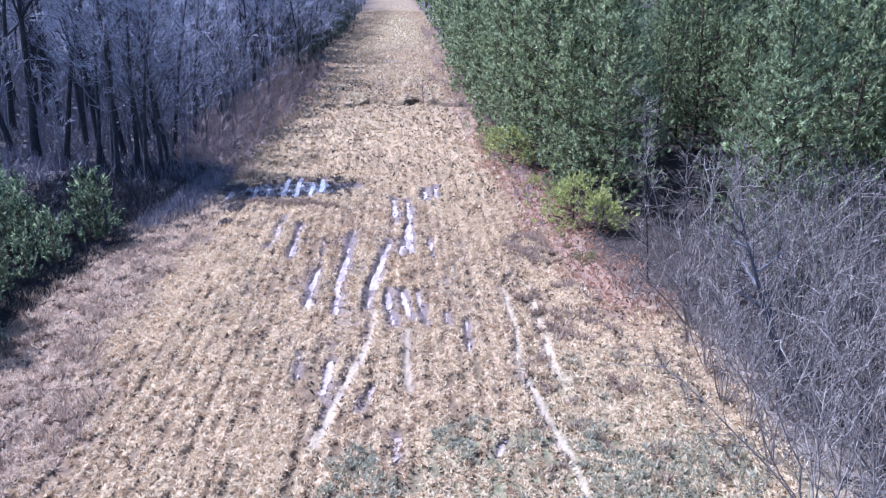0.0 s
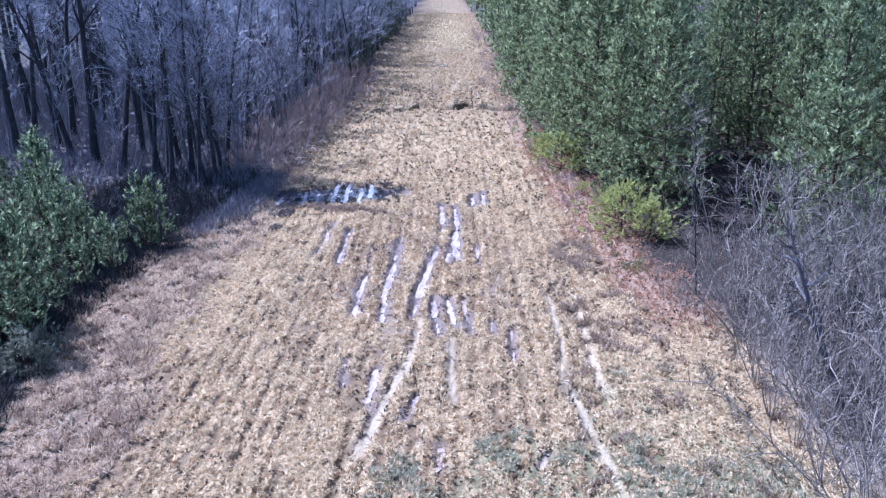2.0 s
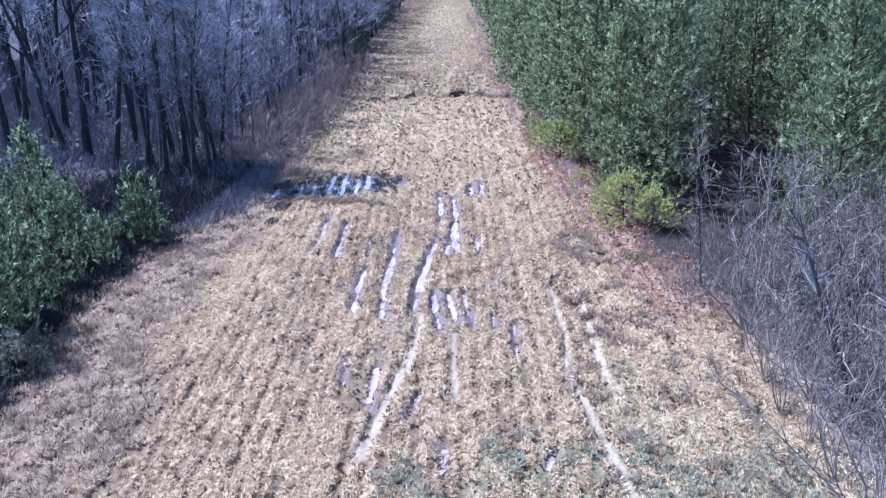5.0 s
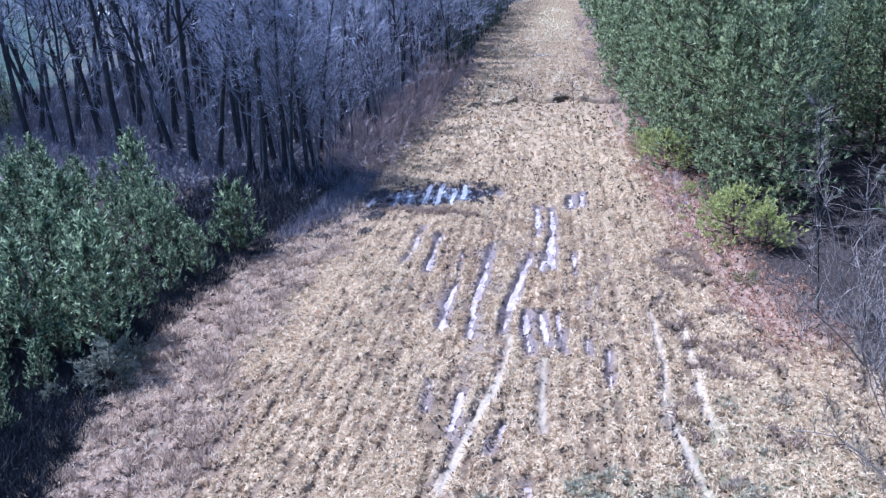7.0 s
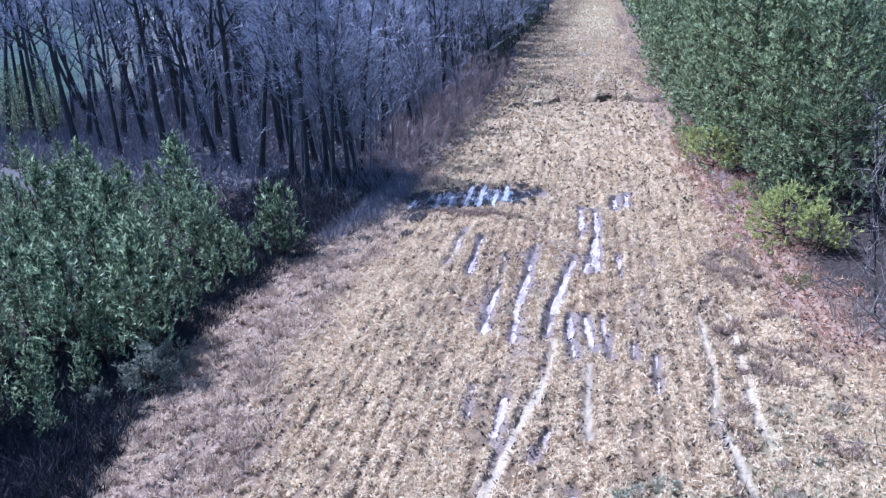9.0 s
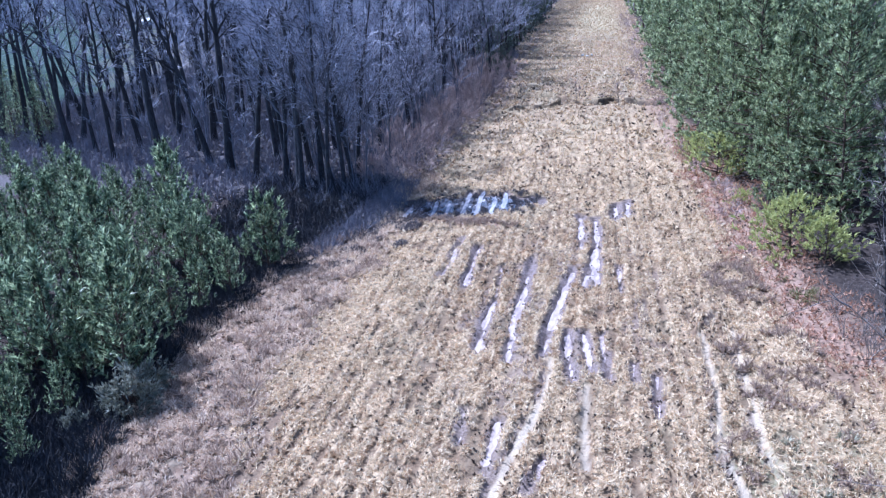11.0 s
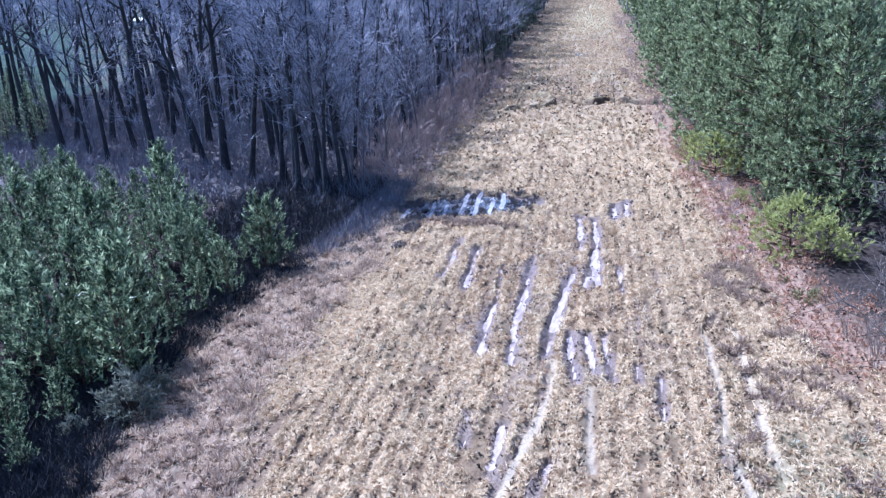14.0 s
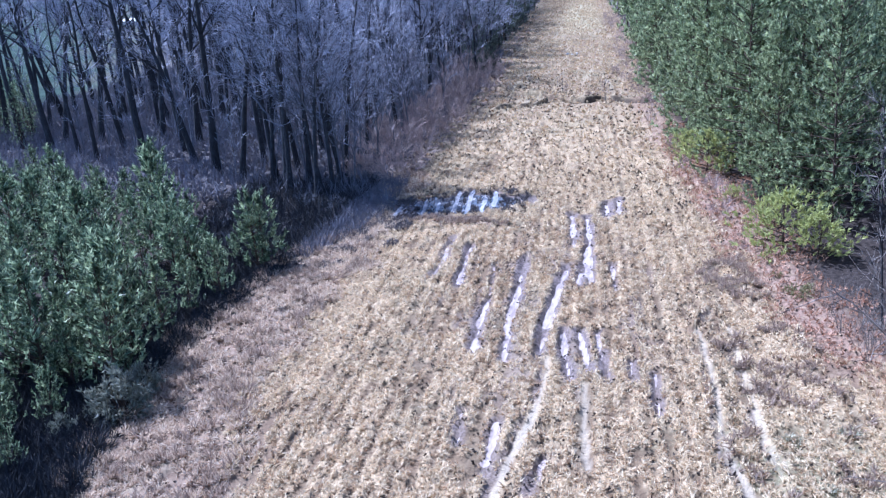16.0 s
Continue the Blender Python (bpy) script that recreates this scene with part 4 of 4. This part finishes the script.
under = thinned(-60, -19, 54, 120, 3.4, 1200, lambda x, y: y > wood_front(x) - 1 and x < edge_x(EDGE_LEFT, y) - 0.3)
under = under[:100] + thinned(-26, -19, 54, 84, 1.7, 300, lambda x, y: y > wood_front(x) and x < edge_x(EDGE_LEFT, y) - 0.8)[:36]
plant(thin_kinds, under, "thin leafless sapling under taller hardwoods", "sapling", "saplings in the hardwood", (0.6, 1.1))


def far_wood(name, label, spots, leafy):
    """Woods too far to count: trunks with sprays of twigs or needles."""
    wood, crown = Shape(), Shape()
    at, way = [], []
    for x, y in spots:
        h = rng.uniform(12, 17)
        wood.tube(wander((x, y, -0.2), (0, 0, 1), h, 3, 0.03), [0.16, 0.12, 0.07, 0.0], 4)
        n = 100 if leafy else 60
        u = rng.uniform(0.12 if leafy else 0.15, 1, n)
        r = (2.3 * (1 - u) ** 0.7 + 0.2 if leafy else 2.2 * np.sin(u * 3.0) + 0.4) * np.sqrt(rng.uniform(0.05, 1, n))
        a = rng.uniform(0, 6.28, n)
        at.append(np.stack([x + r * np.cos(a), y + r * np.sin(a), u * h], 1))
        way.append(np.stack([np.cos(a) * 0.6, np.sin(a) * 0.6, np.full(n, 0.7)], 1))
    if leafy:
        scatter(crown, np.concatenate(at), np.concatenate(way), 0.8, 0.5, 0.5, 4)
    else:
        scatter(crown, np.concatenate(at), np.concatenate(way), 1.7, 0.09, 0.4, 5)
    top = new(name)
    part("trunks", wood, BARK_PINE if leafy else BARK_GREY, top)
    part("foliage" if leafy else "twigs", crown, NEEDLE if leafy else TWIG_GREY, top)
    tagged(top, label, "woods", "", "stuff")


far_left = thinned(-95, -20, 128, 420, 5.0, 1500, lambda x, y: edge_x(EDGE_LEFT, y) - 45 < x < edge_x(EDGE_LEFT, y) - 0.6)
far_left += thinned(-50, -20, 126, 300, 2.6, 1200, lambda x, y: edge_x(EDGE_LEFT, y) - 5 < x < edge_x(EDGE_LEFT, y) - 0.3)
far_left += thinned(-300, -110, 265, 330, 6.0, 600, lambda x, y: x < -0.5 * y)
far_left += thinned(-125, -48, 104, 185, 3.4, 1500, lambda x, y: x > -0.6 * y and x < edge_x(EDGE_LEFT, y) - 14 and (y > 126 or x < -70))[:260]
far_wood("far_hardwood", "distant leafless grey hardwoods along the strip", far_left, False)
far_right = thinned(-30, 60, 112, 420, 4.0, 1500, lambda x, y: edge_x(EDGE_RIGHT, y) + 0.8 < x < edge_x(EDGE_RIGHT, y) + 26)
far_right += thinned(30, 75, 30, 115, 5.0, 260, lambda x, y: True)
far_wood("far_pines", "distant green pines along the strip", far_right, True)

# pines on the strip's right
def gap_x(x, y):
    """How far the spot lies right of the dark recess that runs into the stand."""
    return x - 0.32 - 0.245 * (y - 0.95)


YELLOW = [(5.6, 45.2, 0.95), (6.9, 44.0, 0.7), (2.8, 59.5, 0.95), (3.9, 53.0, 0.34), (5.2, 49.0, 0.45), (1.5, 64.0, 0.6)]
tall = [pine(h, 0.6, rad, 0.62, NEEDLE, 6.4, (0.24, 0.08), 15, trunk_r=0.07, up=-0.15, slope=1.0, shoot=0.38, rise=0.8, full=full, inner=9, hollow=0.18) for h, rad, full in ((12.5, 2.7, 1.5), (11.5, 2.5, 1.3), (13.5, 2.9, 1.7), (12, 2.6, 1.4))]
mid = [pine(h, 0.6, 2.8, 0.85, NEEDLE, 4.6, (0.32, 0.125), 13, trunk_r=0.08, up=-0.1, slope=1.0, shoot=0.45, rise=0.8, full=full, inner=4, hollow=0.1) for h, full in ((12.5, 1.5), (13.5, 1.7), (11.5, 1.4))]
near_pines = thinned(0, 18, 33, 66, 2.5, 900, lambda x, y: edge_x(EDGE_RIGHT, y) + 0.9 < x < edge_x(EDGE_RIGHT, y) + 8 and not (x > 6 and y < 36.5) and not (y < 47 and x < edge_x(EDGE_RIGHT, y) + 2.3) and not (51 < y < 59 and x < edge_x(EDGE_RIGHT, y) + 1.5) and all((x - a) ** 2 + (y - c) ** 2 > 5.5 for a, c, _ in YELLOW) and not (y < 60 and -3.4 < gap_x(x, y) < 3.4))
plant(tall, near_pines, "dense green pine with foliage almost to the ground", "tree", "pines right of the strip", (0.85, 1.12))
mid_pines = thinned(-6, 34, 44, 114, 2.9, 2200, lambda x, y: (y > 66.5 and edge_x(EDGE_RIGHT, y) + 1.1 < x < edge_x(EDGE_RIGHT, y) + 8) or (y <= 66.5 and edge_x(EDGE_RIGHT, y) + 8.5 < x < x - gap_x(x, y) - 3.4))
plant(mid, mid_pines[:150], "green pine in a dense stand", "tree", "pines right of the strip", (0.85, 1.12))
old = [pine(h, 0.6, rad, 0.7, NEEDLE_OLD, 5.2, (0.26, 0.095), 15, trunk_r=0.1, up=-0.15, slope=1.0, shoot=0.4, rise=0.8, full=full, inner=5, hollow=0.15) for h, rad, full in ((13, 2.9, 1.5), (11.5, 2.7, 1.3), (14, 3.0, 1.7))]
old_pines = thinned(9, 40, 30, 66, 2.7, 1500, lambda x, y: gap_x(x, y) > 3.5 and y > 37.5 and x < 0.62 * y + 3)
old_pines = old_pines[:70] + thinned(13, 28, 50, 80, 2.6, 500, lambda x, y: -2.2 < gap_x(x, y) < 2.8 and y > 63)[:14] + thinned(15, 34, 78, 112, 3.2, 500, lambda x, y: -3 < gap_x(x, y) < 4)[:18]
plant(old, old_pines, "taller, darker green pine behind leafless brush", "tree", "pines right of the strip", (0.85, 1.12))

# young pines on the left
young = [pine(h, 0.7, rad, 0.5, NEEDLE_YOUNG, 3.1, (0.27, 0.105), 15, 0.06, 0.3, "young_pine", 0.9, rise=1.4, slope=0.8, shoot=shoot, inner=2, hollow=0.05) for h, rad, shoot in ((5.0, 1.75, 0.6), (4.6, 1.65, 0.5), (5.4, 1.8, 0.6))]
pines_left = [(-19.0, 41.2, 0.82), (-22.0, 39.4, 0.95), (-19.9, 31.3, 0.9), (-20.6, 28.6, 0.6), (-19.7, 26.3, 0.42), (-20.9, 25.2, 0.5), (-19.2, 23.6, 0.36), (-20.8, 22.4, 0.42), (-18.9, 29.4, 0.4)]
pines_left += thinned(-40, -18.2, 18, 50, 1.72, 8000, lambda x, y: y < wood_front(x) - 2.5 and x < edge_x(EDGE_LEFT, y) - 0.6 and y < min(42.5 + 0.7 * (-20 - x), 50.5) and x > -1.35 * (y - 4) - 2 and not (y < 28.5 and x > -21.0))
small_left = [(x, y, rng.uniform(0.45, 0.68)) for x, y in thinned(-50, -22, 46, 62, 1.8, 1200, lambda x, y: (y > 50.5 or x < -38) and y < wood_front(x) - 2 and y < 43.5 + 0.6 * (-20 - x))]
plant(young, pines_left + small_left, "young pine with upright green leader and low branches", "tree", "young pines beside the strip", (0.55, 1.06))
back_pines = thinned(-85, -50, 70, 88, 2.8, 400, lambda x, y: x < -0.85 * (y - 5.3))
plant([pine(8.5, 0.8, 1.9, 0.55, NEEDLE_YOUNG, 6, (0.34, 0.06), 5, 0.1)], back_pines[:60], "mid-height green pine behind the hardwoods", "tree", "pines behind the hardwoods", (0.8, 1.1))

# leafless brush on the right
brush = [shrub(h, 7, 8, 2, TWIG_PALE, lean, 0.03, fat=0.012, twig=TWIG_LILAC, crook=0.14) for h, lean in ((7.0, 0.18), (6.3, 0.3), (5.5, 0.5), (6.8, 0.15))]
brush_spots = [(x, y, rng.uniform(0.75, 1.0) if y < 27 else rng.uniform(0.92, 1.2)) for x, y in thinned(6.5, 19, 14, 37, 1.3, 1500, lambda x, y: x > edge_x(EDGE_RIGHT, y) + 0.5 + 0.28 * max(0, y - 28))]
frayed = [(x, y, rng.uniform(0.16, 0.4)) for x, y in thinned(5, 11, 16, 38, 0.9, 500, lambda x, y: -1.2 < x - edge_x(EDGE_RIGHT, y) < 0.9 and (y < 29 or x > edge_x(EDGE_RIGHT, y)))]
fray = [shrub(2.0, 5, 4, 3, TWIG_PALE, 0.5, 0.014, fat=0.012, twig=TWIG_LILAC), shrub(1.5, 5, 4, 3, TWIG_PALE, 0.6, 0.012, fat=0.012, twig=TWIG_LILAC)]
plant(fray, [(x, y, k * 2.6) for x, y, k in frayed[:45]], "small leafless shrub at the edge of taller brush", "shrub", "brush beside the pines", (0.6, 1.0))
plant(brush, brush_spots[:115] + [(7.2, 34.6, 0.45), (6.5, 36.0, 0.45), (7.8, 33.0, 0.55), (6.9, 33.6, 0.4)], "tall leafless grey-lavender shrub with many stems", "shrub", "brush beside the pines", (0.65, 1.0))
plant([hardwood(9.8, 16, 3, 4, 0.045, 0.2, 0.09, TWIG_PALE, "pale_sapling", fat=0.010)], [(8.0, 36.6, 0.9), (9.6, 36.0, 0.75), (10.8, 34.5, 0.8)], "pale leafless sapling against dark pines", "sapling", "pale saplings", (0.9, 1.0))

# yellow-green bushes at the pine edge
yellow = [pine(h, 0.3, rad, 0.4, NEEDLE_YELLOW, 7, (0.26, 0.08), 13, 0.06, -0.05, "yellow_green_pine", 0.9, slope=0.7, shoot=0.4, hollow=0.2) for h, rad in ((2.9, 2.7), (2.3, 2.3))]
plant(yellow, YELLOW, "small yellow-green pine at the forest edge", "tree", "yellow-green pines", (0.9, 1.0))

plant([leafy_bush(0.45, 0.8, WEED, 22, "weed_clump", (0.2, 0.035))], [(5.6, 39.6, 0.8), (4.9, 41.8, 0.45), (3.2, 42.6, 0.35)], "low yellow-green weeds on the needle litter", "weeds", "weeds at the pine edge", (0.9, 1.0))

# low brush along the left woods
low = [shrub(2.4, 5, 5, 6, TWIG_RED, 0.5, 0.016, fat=0.02), shrub(1.8, 5, 5, 6, TWIG_RED, 0.6, 0.014, fat=0.02), shrub(2.9, 5, 5, 6, TWIG_RED, 0.45, 0.018, fat=0.02)]
low_spots = thinned(-26, -14, 57, 112, 1.2, 1600, lambda x, y: edge_x(EDGE_LEFT, y) - 3.0 < x < edge_x(EDGE_LEFT, y) + 1.0)
low_spots = [(x, y, rng.uniform(0.75, 1.25)) for x, y in low_spots[:210]]
corner = [(x, y, rng.uniform(0.35, 0.75)) for x, y in thinned(-27, -15, 43, 57, 1.05, 700, lambda x, y: x < edge_x(EDGE_LEFT, y) + 0.4 and y > 43 + 0.5 * max(0, -20 - x))]
# Darker bark than other low brush puts the corner's shadow into the briars.
plant([shrub(h, 5, 5, 5, BARK_LIMB, lean, 0.016, fat=0.02) for h, lean in ((2.4, 0.5), (1.8, 0.6))], corner, "leafless briars at the wood's corner, darkened to carry its shadow", "shrub", "briars at the corner of the wood", (0.6, 1.1))
low_spots += [(x, y, rng.uniform(0.3, 0.6)) for x, y in thinned(-12, 7, 44, 190, 1.5, 1500, lambda x, y: edge_x(EDGE_RIGHT, y) - 1.3 - 1.2 * (y > 95) < x < edge_x(EDGE_RIGHT, y) + 0.7)[:120]]
plant(low, low_spots, "low reddish leafless brush along a woodland edge", "shrub", "brush along the woodland edges", (0.6, 1.1))
plant([leafy_bush(3.4, 1.7, CEDAR, 90, "evergreen_bush")], [(-21.0, 108, 1.1), (-22.5, 111, 1.0), (-21.6, 104.5, 0.8)], "dark dense evergreen bush at the wood's edge", "shrub", "evergreen bushes", (0.9, 1.0))
plant([leafy_bush(1.5, 0.9, GREYLEAF, 60, "grey_bush")], [(-17.7, 27.2, 1.0), (-17.7, 28.6, 0.7), (-18.9, 25.6, 0.5)], "low dusty grey-green bush beside young pines", "shrub", "grey bushes", (0.9, 1.0))
leaning = hardwood(7.5, 8, 3, 4, 0.14, 0.35, 0.2, TWIG_LILAC, "leaning_tree", True, BARK_LIMB, 0.0)
leaning.matrix_basis = pose(10.8, 26.6, height_at(10.8, 26.6) - 0.03, 8, -24, 0)
tagged(leaning, "dark leaning bare trunk among pale brush", "tree")


def undergrowth():
    """Twiggy brush on the woodland floor."""
    x, y = spread(20000, -75, -18, 52, 130)
    keep = np.array([b > wood_front(a) - (7 if a < -27 else 1.5) and a < edge_x(EDGE_LEFT, b) + 0.3 for a, b in zip(x, y)]) & (lattice(x / 3, y / 3, 31) > 0.16)
    tangle = rng.uniform(-27, -16, 5000), rng.uniform(42, 58, 5000)
    inside = (tangle[0] < edge_x(EDGE_LEFT, tangle[1]) + 0.6) & (tangle[1] > 42.5 + 0.5 * np.maximum(0, -20 - tangle[0]))
    x, y = x[keep], y[keep]
    z, _ = land(x, y)
    s = Shape()
    way = np.stack([rng.normal(0, 0.3, len(x)), rng.normal(0, 0.3, len(x)), np.ones(len(x))], 1)
    scatter(s, np.stack([x, y, z], 1), way, 1.4, 0.055, 0.35, 4)
    # Near-black briar blades that also fill in the shade under the trees.
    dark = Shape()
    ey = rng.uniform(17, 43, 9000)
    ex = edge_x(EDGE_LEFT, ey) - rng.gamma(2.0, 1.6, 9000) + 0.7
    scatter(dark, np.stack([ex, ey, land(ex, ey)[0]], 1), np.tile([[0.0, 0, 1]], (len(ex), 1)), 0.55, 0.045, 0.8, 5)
    ey = rng.uniform(14, 37, 9000)
    ex = edge_x(EDGE_RIGHT, ey) + rng.gamma(2.2, 2.4, 9000) + 0.5
    pale = Shape()
    scatter(pale, np.stack([ex, ey, land(ex, ey)[0]], 1), np.tile([[0.0, 0, 1]], (len(ex), 1)), 0.9, 0.025, 0.9, 1)
    tagged(new("pale_twigs", pale.mesh("pale_twigs", TWIG_PALE)), "fine pale dead stalks under the tall brush", "undergrowth", "", "stuff")
    # More of them where the near corner lies in shade.
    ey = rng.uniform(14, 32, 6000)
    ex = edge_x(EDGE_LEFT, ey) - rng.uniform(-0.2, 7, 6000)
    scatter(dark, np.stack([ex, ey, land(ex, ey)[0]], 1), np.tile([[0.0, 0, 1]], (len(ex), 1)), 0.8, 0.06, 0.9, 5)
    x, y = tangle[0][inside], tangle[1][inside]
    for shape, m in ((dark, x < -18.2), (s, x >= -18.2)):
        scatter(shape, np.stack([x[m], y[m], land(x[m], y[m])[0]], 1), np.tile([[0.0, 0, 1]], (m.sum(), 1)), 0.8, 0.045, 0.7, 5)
    x, y = rng.uniform(-75, -18, 16000), rng.uniform(46, 125, 16000)
    fallen = np.array([b > wood_front(a) - 8 and a < edge_x(EDGE_LEFT, b) for a, b in zip(x, y)])
    x, y = x[fallen], y[fallen]
    leaves = Shape()
    scatter(leaves, np.stack([x, y, land(x, y)[0] + 0.04], 1), np.tile([[0.0, 0, 0.2]], (len(x), 1)), 0.5, 0.22, 0.7, 4)
    tagged(new("leaf_litter", leaves.mesh("leaf_litter", DEAD_LEAF)), "dull grey-brown fallen leaves on the woodland floor", "leaves", "", "stuff")
    tagged(new("dark_tangle", dark.mesh("dark_tangle", BARK_GREY)), "leafless briars, near black to stand in for shade under trees", "undergrowth", "", "stuff")
    tagged(new("woodland_undergrowth", s.mesh("woodland_undergrowth", TWIG_DARK)), "leafless grey-brown twigs over the woodland floor", "undergrowth", "", "stuff")


undergrowth()

plant([shrub(1.0, 7, 5, 4, TWIG_RED, 0.9, 0.014, "dead_brush")], [(-6.9, 87.4), (-6.2, 87.9), (-5.0, 88.0), (-3.9, 87.0), (-3.1, 86.8), (-2.4, 86.2), (-4.5, 86.0), (-15.5, 93.5)], "low tangle of dead brush on the gully bank", "brush", "dead brush at the gully", (0.35, 0.6))


def stone(size):
    """A low rounded field stone."""
    bm = bmesh.new()
    bmesh.ops.create_icosphere(bm, subdivisions=2, radius=size)
    for v in bm.verts:
        v.co *= 1 + 0.25 * (noise.noise(v.co * 3 / size) )
        v.co.z *= 0.7
    me = bpy.data.meshes.new("pale_stone")
    bm.to_mesh(me)
    bm.free()
    me.materials.append(STONE)
    return me


for x, y, size in ((-12.6, 124.0, 0.28), (-11.4, 124.6, 0.2), (-11.9, 123.0, 0.18)):
    rock = new("pale_stone", stone(size))
    rock.matrix_basis = pose(x, y, height_at(x, y) + size * 0.35, 0, 0, x * 40)
    tagged(rock, "pale weathered stone lying on the far strip", "stone", "pale stones")
plant([hardwood(2.8, 5, 2, 2, 0.035, 0.3, 0.2, TWIG_RED, "dead_sapling")], [(-5.0, 84.6, 1.0), (-9.3, 87.8, 0.8), (-9.2, 89.4, 0.6), (-15.6, 92.4, 0.5)], "thin dead sapling standing beside the gully", "sapling", "dead saplings", (1.0, 1.0))

evergreen = [pine(10.5, 0.4, 2.3, 0.7, CEDAR, 5, (0.36, 0.17), 8, up=-0.1, slope=1.0, shoot=0.5, rise=0.8, full=1.7, name="dark_evergreen"), pine(8.5, 0.4, 2.0, 0.7, CEDAR, 5, (0.36, 0.17), 8, up=-0.1, slope=1.0, shoot=0.5, rise=0.8, full=1.7, name="dark_evergreen")]
plant(evergreen, thinned(-36, -20, 113, 215, 4.0, 500, lambda x, y: edge_x(EDGE_LEFT, y) - 4.5 < x < edge_x(EDGE_LEFT, y) - 0.8)[:34], "dark dense evergreen along the far hardwood edge", "tree", "dark evergreens", (0.9, 1.25))


def farm_shed(length, width, height):
    """A low pale building with a shallow gabled roof."""
    shed = new("farm_shed")
    wall, roof = Shape(), Shape()
    a, b = length / 2, width / 2
    wall.put([(-a, -b, -0.3), (a, -b, -0.3), (a, b, -0.3), (-a, b, -0.3), (-a, -b, height), (a, -b, height), (a, b, height), (-a, b, height)],
             [(0, 1, 5, 4), (1, 2, 6, 5), (2, 3, 7, 6), (3, 0, 4, 7)])
    a, b = a + 0.3, b + 0.3
    roof.put([(-a, -b, height - 0.05), (a, -b, height - 0.05), (a, 0, height + 0.9), (-a, 0, height + 0.9), (-a, b, height - 0.05), (a, b, height - 0.05)], [(0, 1, 2, 3), (3, 2, 5, 4)])
    roof.put([(-a, -b, height - 0.05), (-a, 0, height + 0.9), (-a, b, height - 0.05), (a, -b, height - 0.05), (a, 0, height + 0.9), (a, b, height - 0.05)], [(0, 1, 2), (5, 4, 3)])
    part("wall", wall, STONE, shed)
    part("roof", roof, STONE, shed)
    return shed


plant([farm_shed(7.0, 4.0, 1.6)], [(-196, 262, 1.0), (-182, 262, 0.8), (-172, 264, 0.9)], "low pale farm building beyond the green meadow", "shed", "distant farm buildings", (1.0, 1.0))
